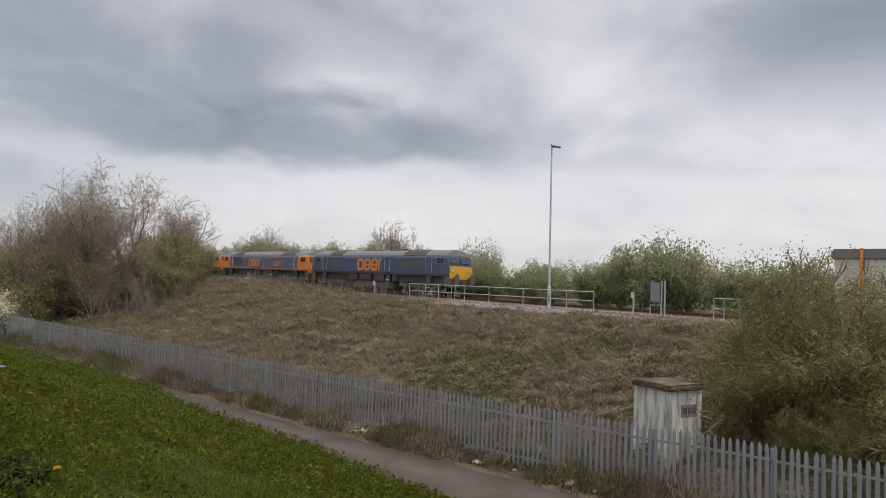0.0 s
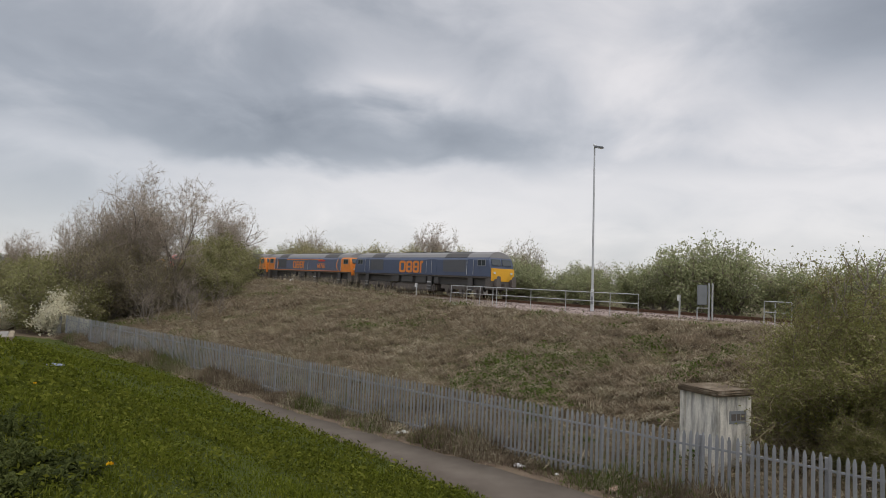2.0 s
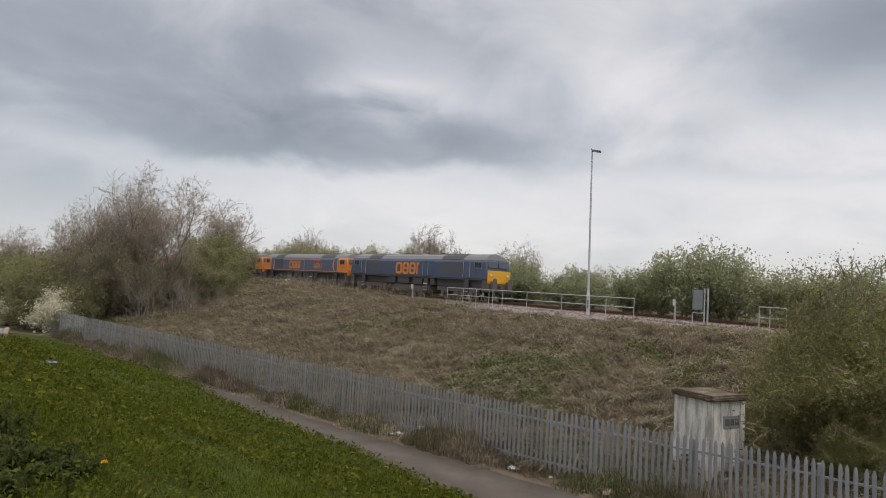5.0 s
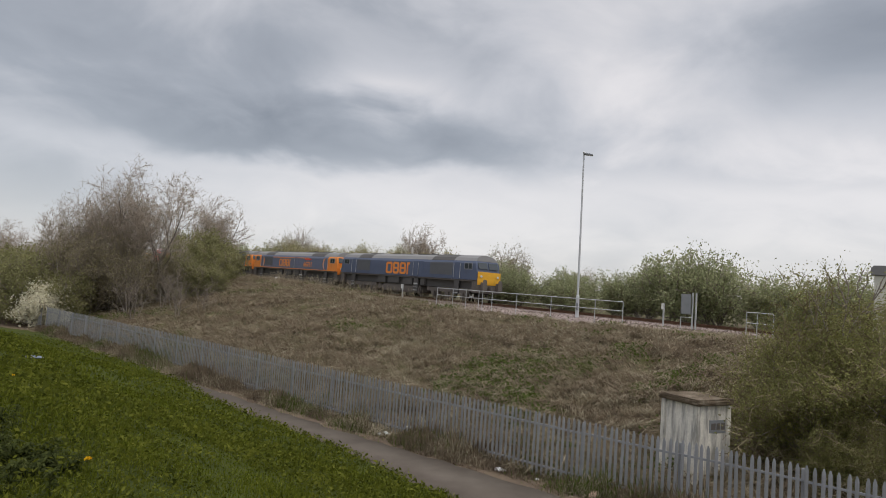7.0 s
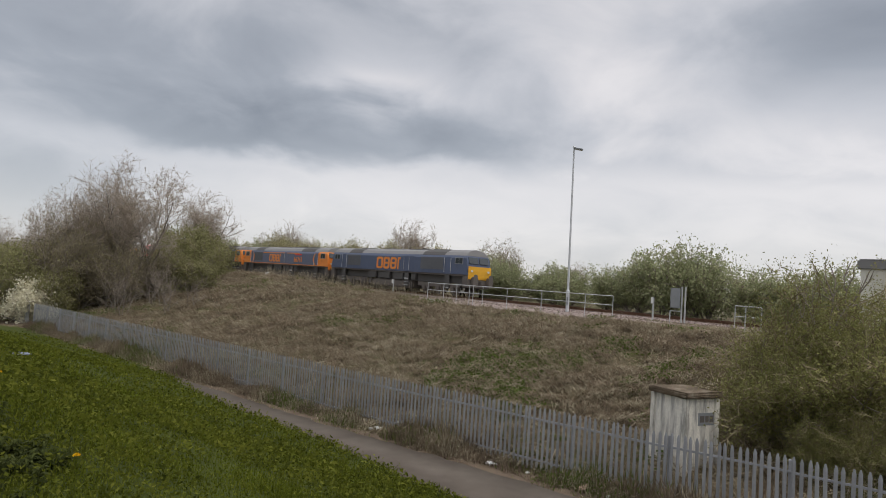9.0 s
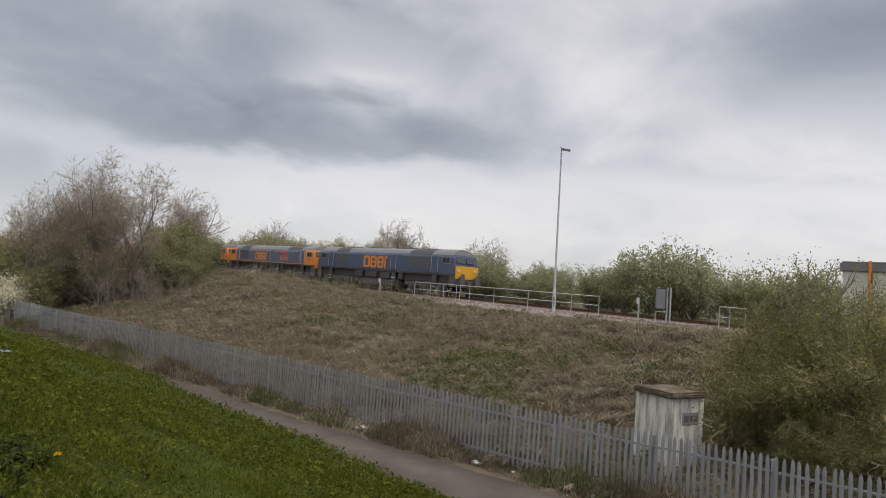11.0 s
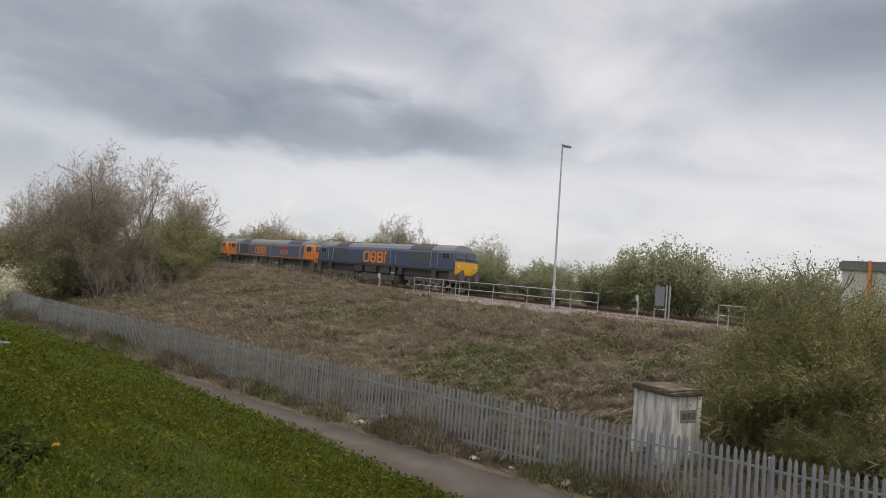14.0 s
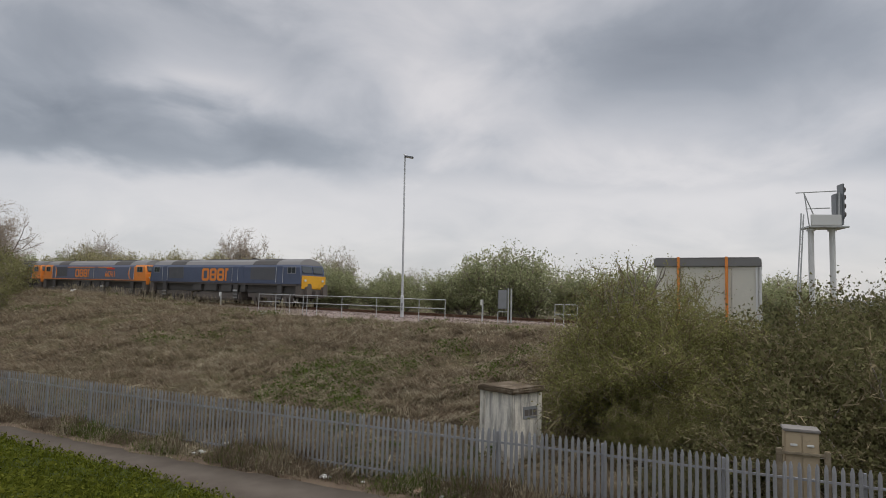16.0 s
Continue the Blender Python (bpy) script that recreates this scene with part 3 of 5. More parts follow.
for dx, dy, s in ((9.5, 18.0, 0.6), (9.95, 18.1, 0.75), (10.4, 18.2, 1.1), (10.9, 18.3, 1.0)):
    plant(shoot, dx, dy, R.uniform(0, 6), s, sink=-4.0 + 0.3 * R.uniform())


def in_front(x, y):
    return (y > 0.4) & (x / np.maximum(y, 0.1) > -1.05) & (x / np.maximum(y, 0.1) < 1.35)


def scatter(rng, k, x0, x1, y0, y1):
    return rng.uniform(x0, x1, k), rng.uniform(y0, y1, k)


def near_grass():
    rng = np.random.default_rng(21)
    r = np.r_[0.5 + 48 * rng.uniform(0, 1, 270000) ** 1.7, 0.2 + 16 * np.sqrt(rng.uniform(0, 1, 80000))]
    a = np.r_[rng.uniform(-1.05, 1.15, 270000), rng.uniform(-np.pi, np.pi, 80000)]
    x, y = r * np.sin(a), r * np.cos(a)
    toe = toe_line(x)
    edge = 0.22 * ripple(x, y, 1.7) - 0.1
    keep = (y < toe + edge) & (fence_gap(x, y) < -0.3)
    x, y, r = x[keep], y[keep], r[keep]
    k = len(x)
    lean = rng.normal(0, 0.35, (k, 3))
    lean[:, 2] = 0
    tuft = 0.85 + 0.5 * ripple(x, y, 1.9) + 0.35 * ripple(x + 3, y, 0.7) + 0.25 * ripple(x, y, 5)
    tuft = np.maximum(tuft, 0.4)
    length = rng.uniform(0.08, 0.22, k) * tuft
    width = rng.uniform(0.008, 0.02, k) * np.clip(r / 6, 0.8, 4.0)
    base = np.stack([x, y, land(x, y) - 0.01], 1)
    tagged(new("grass", blade_mesh("grass", base, lean, length, width, M_BLADE, rng)), "lush green grass of the near bank", "grass", kind="stuff")
    # Broad-leaved weeds among the blades.
    j = rng.integers(0, k, 40000)
    c = base[j] + np.stack([rng.normal(0, 0.05, len(j)), rng.normal(0, 0.05, len(j)), rng.uniform(0.03, 0.15, len(j)) * tuft[j]], 1)
    v, f = leaf_arrays(c, rng.uniform(0.012, 0.024, len(j)) * np.clip(r[j] / 7, 0.8, 2.2), rng, 0.6)
    tagged(new("clover", mesh_from("clover", v, f, M_BLADE)), "small green clover leaves in the bank grass", "weeds", kind="stuff")

    # Taller broad leaves along the bank's edge and in patches.
    g = (toe_line(x) - y)
    near = np.flatnonzero(((g < 2.6) & (g > 0.3)) | (ripple(x - 2, y + 7, 0.55) + 0.5 * ripple(x, y, 2) > -0.55))
    j = rng.choice(near, 100000)
    hgt = rng.uniform(0.04, 0.2, len(j))
    c = base[j] + np.stack([rng.normal(0, 0.06, len(j)), rng.normal(0, 0.06, len(j)), hgt], 1)
    v, f = leaf_arrays(c, rng.uniform(0.022, 0.045, len(j)) * np.clip(r[j] / 9, 0.7, 1.8), rng, 0.45, 1.9)
    tagged(new("bank_weeds", mesh_from("bank_weeds", v, f, M_BANKWEED)), "leafy dark green weeds along the bank edge", "weeds", kind="stuff")


near_grass()


def slope_cover():
    rng = np.random.default_rng(22)
    x, y = scatter(rng, 1050000, -46, 30, 4, 88)
    d = fence_gap(x, y)
    s, w = track_coords(x, y)
    keep = (d > 0.2) & (w < np.where(s < 9, -3.0, -2.4)) & in_front(x, y) & (rng.uniform(0, 1, len(x)) < np.clip((24 / np.hypot(x, y)) ** 1.7, 0.12, 1.0))
    x, y = x[keep], y[keep]
    green = 0.8 * ripple(x - 3, y + 2, 0.4) + 0.75 * ripple(x, y, 0.9) + 0.5 * ripple(x, y + 3, 2.2) + 1.3 * np.exp(-((x - 3.6) ** 2 / 16 + (y - 28.0) ** 2 / 26)) - 0.8
    isgreen = green + rng.normal(0, 0.15, len(x)) > 0
    k = len(x)
    base = np.stack([x, y, land(x, y) - 0.02], 1)
    swirl = np.arctan2(-0.8, -0.55) + 1.1 * ripple(x, y, 0.5) + 0.9 * ripple(x + 9, y, 1.4) + rng.normal(0, 0.85, k)
    lean = np.stack([np.cos(swirl), np.sin(swirl), np.zeros(k)], 1) * rng.uniform(0.55, 1.45, k)[:, None]
    lump = 0.8 + 0.7 * np.clip(ripple(x, y, 0.8) + 0.7 * ripple(x, y + 4, 1.9), -0.6, 1.1)
    length = rng.uniform(0.3, 1.0, k) * lump * np.where((w[keep] > -4.2) & (s[keep] < 9), 0.45, 1.0)
    width = rng.uniform(0.018, 0.06, k) * np.clip(np.hypot(x, y) / 26, 0.7, 2.2)
    dry = ~isgreen | (rng.uniform(0, 1, k) < 0.45)
    pale = dry & (rng.uniform(0, 1, k) < 0.07 + 0.25 * (ripple(x + 2, y - 1, 1.6) > 0.25))
    dry &= ~pale
    for sel, name, mat, text in ((dry, "dead_grass", M_STRAW, "flattened brown dead grass and stems on the embankment"), (pale, "straw", M_PALE, "pale bleached straw tufts on the embankment")):
        tagged(new(name, blade_mesh(name, base[sel], lean[sel], length[sel], width[sel], mat, rng)), text, "grass", kind="stuff")
    g = base[isgreen]
    c = g + np.stack([rng.normal(0, 0.08, len(g)), rng.normal(0, 0.08, len(g)), rng.uniform(0.04, 0.34, len(g))], 1)
    v, f = leaf_arrays(c, rng.uniform(0.05, 0.10, len(g)), rng, 0.5)
    tagged(new("weeds", mesh_from("weeds", v, f, M_WEED)), "low green nettles and weeds on the embankment", "weeds", kind="stuff")
    # Tussocks combed down the slope: each a sheaf of long stems lying one way.
    m = 4600
    pick = rng.choice(k, m)
    own = np.repeat(pick, 20)
    n = len(own)
    foot = base[own] + np.c_[rng.normal(0, 0.16, (n, 2)), np.zeros(n)]
    foot[:, 2] = land(foot[:, 0], foot[:, 1])
    way = np.repeat(np.arctan2(-0.75, -0.66) + 1.0 * ripple(x[pick], y[pick], 0.6) + rng.normal(0, 0.45, m), 20) + rng.normal(0, 0.22, n)
    ln = np.stack([np.cos(way), np.sin(way), np.zeros(n)], 1) * np.repeat(rng.uniform(0.75, 1.25, m), 20)[:, None]
    size = np.repeat(rng.uniform(0.4, 0.95, m), 20) * rng.uniform(0.7, 1.2, n)
    tone = np.repeat(rng.uniform(0, 1, m) < 0.38, 20)
    for sel, name, mat, text in ((tone, "straw_tussocks", M_PALE, "pale tussocks of straw combed down the slope"), (~tone, "brown_tussocks", M_STRAW, "brown tussocks of dead grass combed down the slope")):
        tagged(new(name, blade_mesh(name, foot[sel], ln[sel], size[sel], rng.uniform(0.02, 0.05, sel.sum()), mat, rng)), text, "grass", kind="stuff")
    # Long bleached stems lying over the slope.
    sel = rng.choice(k, 14000)
    a = swirl[sel] + rng.normal(0, 0.3, 14000)
    ln = np.stack([np.cos(a), np.sin(a), np.zeros(14000)], 1) * rng.uniform(0.9, 1.4, 14000)[:, None]
    tagged(new("bleached_stems", blade_mesh("bleached_stems", base[sel], ln, rng.uniform(0.6, 1.5, 14000), rng.uniform(0.02, 0.045, 14000), M_PALE, rng)), "long bleached grass stems lying over the slope", "grass", kind="stuff")
    # Tall dry stalks along the crest.
    s = rng.uniform(2, 36, 1500)
    q = P0 + UT * s[:, None] + NT * rng.normal(-2.9, 0.5, 1500)[:, None]
    b = np.c_[q, land(q[:, 0], q[:, 1])]
    ln = rng.normal(0, 0.15, (1500, 3))
    tagged(new("stalks", blade_mesh("stalks", b, ln, rng.uniform(0.4, 1.3, 1500), np.full(1500, 0.03), M_PALE, rng)), "tall pale dry stalks along the embankment crest", "stalks", kind="stuff")


slope_cover()


def verge_cover():
    rng = np.random.default_rng(23)
    k = 150000
    t = rng.uniform(0, 1, k)
    fx = 20 - t * 52
    fy = np.interp(-fx, -FENCE[:, 0], FENCE[:, 1])
    off = np.clip(rng.normal(-0.25, 0.42, k), -1.1 + 0.15 * ripple(fx, fy, 1.5), 0.8)
    x, y = fx + 0.626 * off, fy + 0.78 * off
    tuft = np.clip(0.75 + 0.6 * ripple(x, y, 1.3) + 0.3 * ripple(x, y, 3.1), 0.25, 1.4) * np.clip(1.0 + off * 0.6, 0.3, 1.0)
    keep = rng.uniform(0, 1, k) < tuft + 0.2
    x, y, tuft = x[keep], y[keep], tuft[keep]
    k = len(x)
    lean = rng.normal(0, 0.42, (k, 3))
    lean[:, 2] = 0
    base = np.stack([x, y, land(x, y) - 0.01], 1)
    gr = ripple(x - 7, y, 0.8) + rng.normal(0, 0.4, k) > np.interp(x, [-6, 4], [0.7, 0.35])
    pl = ~gr & (ripple(x + 4, y, 1.9) + rng.normal(0, 0.5, k) > 0.4)
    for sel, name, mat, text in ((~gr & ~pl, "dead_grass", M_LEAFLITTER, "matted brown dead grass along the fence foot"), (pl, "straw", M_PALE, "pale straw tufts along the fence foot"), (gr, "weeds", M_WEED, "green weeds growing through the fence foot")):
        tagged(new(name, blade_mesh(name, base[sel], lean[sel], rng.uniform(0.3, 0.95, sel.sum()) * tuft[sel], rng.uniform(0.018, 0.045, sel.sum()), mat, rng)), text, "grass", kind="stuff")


verge_cover()

# ---- more materials ----
def paint(name, col, rough=0.45, dirt=0.25, metal=0.0, scale=1.2):
    """Weathered paint: streaks and grime over one colour."""
    dark = tuple(c * (1 - dirt) + 0.035 * dirt for c in col)
    light = tuple(min(1, c * 1.12 + 0.01) for c in col)
    return material(name, [dark, col, col, light], scale, rough, metal, 0.08, 14.0)


# Haze before the train is lifted into its blues, greys and blacks.
M_BLUE = paint("dark blue paint", (0.115, 0.136, 0.20), 0.45)
M_ROYAL = paint("royal blue paint", (0.082, 0.105, 0.168), 0.4)
M_ORANGE = paint("orange paint", (0.77, 0.255, 0.045), 0.45)
M_YELLOW = paint("yellow paint", (0.76, 0.40, 0.03), 0.45)
M_RED = paint("red paint", (0.68, 0.045, 0.028), 0.42, 0.15)
M_ROOFGREY = paint("grey roof paint", (0.19, 0.185, 0.18), 0.75)
M_ROOFLIGHT = paint("light grey roof paint", (0.24, 0.25, 0.26), 0.6)
M_BLACK = paint("dusty black paint with haze", (0.135, 0.12, 0.108), 0.85, 0.4)
M_DARKGREY = paint("dark grey paint", (0.10, 0.096, 0.092), 0.9)
M_GRILLE = paint("dark grille paint", (0.13, 0.135, 0.145), 0.7)
M_RUBBER = paint("dark rubber", (0.02, 0.02, 0.02), 0.8)
M_WHITE = paint("white paint", (0.62, 0.62, 0.6), 0.5, 0.2)
M_CREAM = paint("cream panel", (0.60, 0.58, 0.50), 0.6, 0.15)
M_GREY = paint("grey enamel", (0.22, 0.23, 0.24), 0.5)
M_BEIGE = paint("weathered beige paint", (0.42, 0.34, 0.23), 0.85, 0.55, scale=4)
M_TIMBER = material("weathered timber", [(0.14, 0.11, 0.075), (0.24, 0.20, 0.14), (0.32, 0.28, 0.2)], 4, 0.9, fine=30)
M_RUST = material("rusty steel", [(0.05, 0.03, 0.02), (0.12, 0.07, 0.045), (0.16, 0.10, 0.07)], 3, 0.85, 0.2, 0.3, 25)
M_BALLAST = material("pinkish grey ballast", [(0.15, 0.118, 0.104), (0.30, 0.24, 0.215), (0.42, 0.35, 0.315)], 2.0, 0.95, fine=14, bump=0.9)
M_SLEEPER = material("concrete sleeper", [(0.17, 0.16, 0.145), (0.27, 0.25, 0.23)], 3, 0.9, fine=30)
M_POLE = material("galvanised column", [(0.48, 0.49, 0.50), (0.64, 0.65, 0.66)], 1.5, 0.6, 0.2, 0.05, 20)
M_RAILPAINT = material("galvanised handrail tube", [(0.38, 0.39, 0.39), (0.55, 0.56, 0.55)], 2.5, 0.5, 0.35, 0.05, 20)
M_LITTER = material("crumpled white litter", [(0.5, 0.5, 0.48), (0.75, 0.75, 0.72)], 8, 0.6, fine=40)
M_LITTERPINK = material("crumpled pinkish packaging", [(0.45, 0.27, 0.2), (0.65, 0.48, 0.4)], 8, 0.6, fine=40)
M_SLATE = material("blue-grey plastic sheet", [(0.12, 0.14, 0.17), (0.22, 0.24, 0.28)], 4, 0.9, fine=30)


def stained_concrete():
    """Pale plaster with dark runs down from the top."""
    m = bpy.data.materials.new("stained pale concrete")
    m.use_nodes = True
    n = Nodes(m.node_tree)
    out = n.add("ShaderNodeOutputMaterial")
    b = n.add("ShaderNodeBsdfPrincipled")
    co = n.add("ShaderNodeTexCoord").outputs["Object"]
    mp = n.add("ShaderNodeMapping")
    n.link(co, mp.inputs[0])
    mp.inputs["Scale"].default_value = (3.2, 3.2, 0.55)
    runs = n.noise(mp.outputs[0], 1.6, 5, 0.6)
    grain = n.noise(co, 28, 4)
    base = n.ramp(grain, [(0.3, (0.62, 0.59, 0.51)), (0.7, (0.80, 0.765, 0.68))])
    f = n.ramp(runs, [(0.43, (0, 0, 0)), (0.62, (1, 1, 1))])
    col = n.mix(n.math("MULTIPLY", f, 0.75), base, (0.15, 0.145, 0.13))
    n.link(col, b.inputs["Base Color"])
    b.inputs["Roughness"].default_value = 0.9
    bp = n.add("ShaderNodeBump")
    bp.inputs["Strength"].default_value = 0.35
    bp.inputs["Distance"].default_value = 0.02
    n.link(grain, bp.inputs["Height"])
    n.link(bp.outputs[0], b.inputs["Normal"])
    n.link(b.outputs[0], out.inputs[0])
    return m


def glass_material():
    m = bpy.data.materials.new("dark cab glass")
    m.use_nodes = True
    b = m.node_tree.nodes["Principled BSDF"]
    b.inputs["Base Color"].default_value = (0.05, 0.06, 0.065, 1)
    b.inputs["Roughness"].default_value = 0.06
    b.inputs["Specular IOR Level"].default_value = 0.8
    return m


M_CONCRETE = stained_concrete()
M_CAP = material("mossy concrete slab", [(0.05, 0.038, 0.026), (0.13, 0.10, 0.068), (0.27, 0.23, 0.18)], 3.0, 0.95, fine=22, bump=0.7)
M_GLASS = glass_material()


def box(bm, x0, x1, y0, y1, z0, z1, bevel=0.0):
    r = bmesh.ops.create_cube(bm, size=1)
    vs = r["verts"]
    bmesh.ops.scale(bm, vec=(x1 - x0, y1 - y0, z1 - z0), verts=vs)
    bmesh.ops.translate(bm, vec=((x0 + x1) / 2, (y0 + y1) / 2, (z0 + z1) / 2), verts=vs)
    if bevel:
        es = list({e for v in vs for e in v.link_edges})
        bmesh.ops.bevel(bm, geom=es, offset=bevel, segments=2, affect="EDGES")
    return bm


def boxed(name, mat, parent, x0, x1, y0, y1, z0, z1, bevel=0.01, label=""):
    return part(name, box(bmesh.new(), x0, x1, y0, y1, z0, z1, bevel), mat, parent, label)


def rod(bm, a, b, r0, r1=None, sides=10):
    """A round bar from a to b."""
    a, b = Vector(a), Vector(b)
    d = b - a
    m = Matrix.Translation((a + b) / 2) @ d.to_track_quat("Z", "Y").to_matrix().to_4x4()
    bmesh.ops.create_cone(bm, cap_ends=True, segments=sides, radius1=r0, radius2=r0 if r1 is None else r1, depth=d.length, matrix=m)
    return bm


def rods(name, mat, parent, pairs, r, label="", sides=8):
    """Round bars, each a part of its own."""
    for a, b in pairs:
        last = part(name, rod(bmesh.new(), a, b, r, sides=sides), mat, parent, label)
    return last


def prism(bm, outline, x0, x1):
    """An outline in y and z drawn out along x."""
    a = [bm.verts.new((x0, y, z)) for y, z in outline]
    b = [bm.verts.new((x1, y, z)) for y, z in outline]
    k = len(outline)
    for i in range(k):
        bm.faces.new((a[i], a[(i + 1) % k], b[(i + 1) % k], b[i]))
    bm.faces.new(a[::-1])
    bm.faces.new(b)
    bmesh.ops.recalc_face_normals(bm, faces=bm.faces)
    return a, b


def lettering(text, size, mat, parent, m, name="running_number"):
    c = bpy.data.curves.new(name, "FONT")
    c.body, c.size, c.extrude, c.align_x, c.offset = text, size, 0.004, "CENTER", 0.012
    tmp = bpy.data.objects.new(name, c)
    scene.collection.objects.link(tmp)
    me = bpy.data.meshes.new_from_object(tmp.evaluated_get(bpy.context.evaluated_depsgraph_get()))
    bpy.data.objects.remove(tmp)
    me.materials.clear()
    me.materials.append(mat)
    ob = new(name, me)
    ob.parent = parent
    ob.matrix_basis = m
    return ob


# ---- railway track ----
ALONG = math.degrees(math.atan2(-UT[1], -UT[0]))     # the way of the rails
TRACK = Matrix.Translation((P0[0] + NT[0] * 1.33, P0[1] + NT[1] * 1.33, RAIL_Z)) @ Matrix.Rotation(radians(ALONG), 4, "Z") @ Matrix.Translation((12, 0, 0)) @ Matrix.Rotation(math.atan(GRADE), 4, "Y") @ Matrix.Translation((-12, 0, 0))


def build_track():
    thing = tagged(new("railway_track"), "single railway track on pinkish ballast with concrete sleepers", "track", kind="structure")
    thing.matrix_basis = TRACK
    bm = bmesh.new()
    prism(bm, [(-4.5, -0.60), (-3.3, -0.30), (-1.75, -0.17), (1.75, -0.17), (3.1, -0.42), (3.1, -0.9), (-4.5, -0.9)], -140, 60)
    part("ballast", bm, M_BALLAST, thing)
    rng = np.random.default_rng(31)
    k = 26000
    x, y = rng.uniform(-70, 40, k), rng.uniform(-4.5, 1.6, k)
    z = np.where(np.abs(y) < 1.75, -0.17, np.where(np.abs(y) < 3.3, -0.17 - (np.abs(y) - 1.75) * 0.083, -0.3 - (np.abs(y) - 3.3) * 0.25))
    v, f = leaf_arrays(np.stack([x, y, z + 0.02], 1), rng.uniform(0.05, 0.11, k), rng, 0.2, 1.2)
    st = new("ballast_stones", mesh_from("ballast_stones", v, f, M_BALLAST))
    st.parent = thing
    tagged(st, kind="stuff")
    for y in (-0.75, 0.75):
        bm = bmesh.new()
        prism(bm, [(y - 0.07, -0.155), (y + 0.07, -0.155), (y + 0.07, -0.13), (y + 0.012, -0.115), (y + 0.012, -0.04), (y + 0.036, -0.03), (y + 0.036, 0), (y - 0.036, 0), (y - 0.036, -0.03), (y - 0.012, -0.04), (y - 0.012, -0.115), (y - 0.07, -0.13)], -140, 60)
        part("rail", bm, M_RUST, thing)
    first = None
    for i in range(150):
        if first is None:
            first = boxed("sleeper", M_SLEEPER, thing, -0.13, 0.13, -1.25, 1.25, -0.33, -0.145, 0.015)
            ob = first
        else:
            ob = new("sleeper", first.data)
            ob.parent = thing
        ob.location = (-65 + i * 0.65, 0, 0)


build_track()


# ---- locomotives ----
def half_profile(w=1.33):
    return [(-w, 1.22), (-w, 2.92), (-w + 0.10, 3.2), (-w + 0.36, 3.56), (-w + 0.8, 3.8), (0, 3.9), (w - 0.8, 3.8), (w - 0.36, 3.56), (w - 0.10, 3.2), (w, 2.92), (w, 1.22)]


def wheel_mesh():
    bm = bmesh.new()
    rod(bm, (0, -0.07, 0), (0, 0.07, 0), 0.50, sides=20)
    rod(bm, (0, -0.10, 0), (0, -0.07, 0), 0.14, sides=12)
    me = bpy.data.meshes.new("wheel")
    bm.to_mesh(me)
    bm.free()
    me.materials.append(M_BLACK)
    return me


WHEEL = wheel_mesh()


def bogie(parent, x):
    bm = bmesh.new()
    for y in (-1.12, 1.12):
        box(bm, x - 2.7, x + 2.7, y - 0.07, y + 0.07, 0.62, 0.95, 0.03)
        for k in (-1.85, 0, 1.85):
            box(bm, x + k - 0.22, x + k + 0.22, y - 0.12, y + 0.12, 0.36, 0.74, 0.03)
            rod(bm, (x + k + 0.5, y * 1.06, 0.45), (x + k + 0.5, y * 1.06, 0.9), 0.09, sides=8)
    box(bm, x - 0.5, x + 0.5, -1.1, 1.1, 0.6, 0.95, 0.02)
    b = part("bogie", bm, M_BLACK, parent)
    for k in (-1.85, 0, 1.85):
        for y in (-0.78, 0.78):
            w = new("wheel", WHEEL)
            w.parent = b
            w.location = (x + k, y, 0.50)


def swoosh(bm, x, z0, z1, way, thick, y):
    """A bowed band on the side of the body."""
    zc, h = (z0 + z1) / 2, (z1 - z0) / 2
    pts_o, pts_i = [], []
    for i in range(15):
        a = -math.pi / 2 + math.pi * i / 14
        pts_o.append((x + way * (0.75 * math.cos(a)), zc + h * math.sin(a)))
        pts_i.append((x + way * (0.75 * math.cos(a) - thick * math.cos(a)), zc + (h) * math.sin(a)))
    vo = [bm.verts.new((px, y, pz)) for px, pz in pts_o]
    vi = [bm.verts.new((px, y, pz)) for px, pz in pts_i]
    for i in range(14):
        bm.faces.new((vo[i], vo[i + 1], vi[i + 1], vi[i]))


def rounded(xc, zc, hw, hh, r, n=5):
    """Corners of a rounded oblong on the body side."""
    pts = []
    for k, (sx, sz) in enumerate(((1, 1), (-1, 1), (-1, -1), (1, -1))):
        for i in range(n):
            a = math.pi / 2 * (k + i / (n - 1))
            pts.append((xc + sx * (hw - r) + r * math.cos(a), zc + sz * (hh - r) + r * math.sin(a)))
    return pts


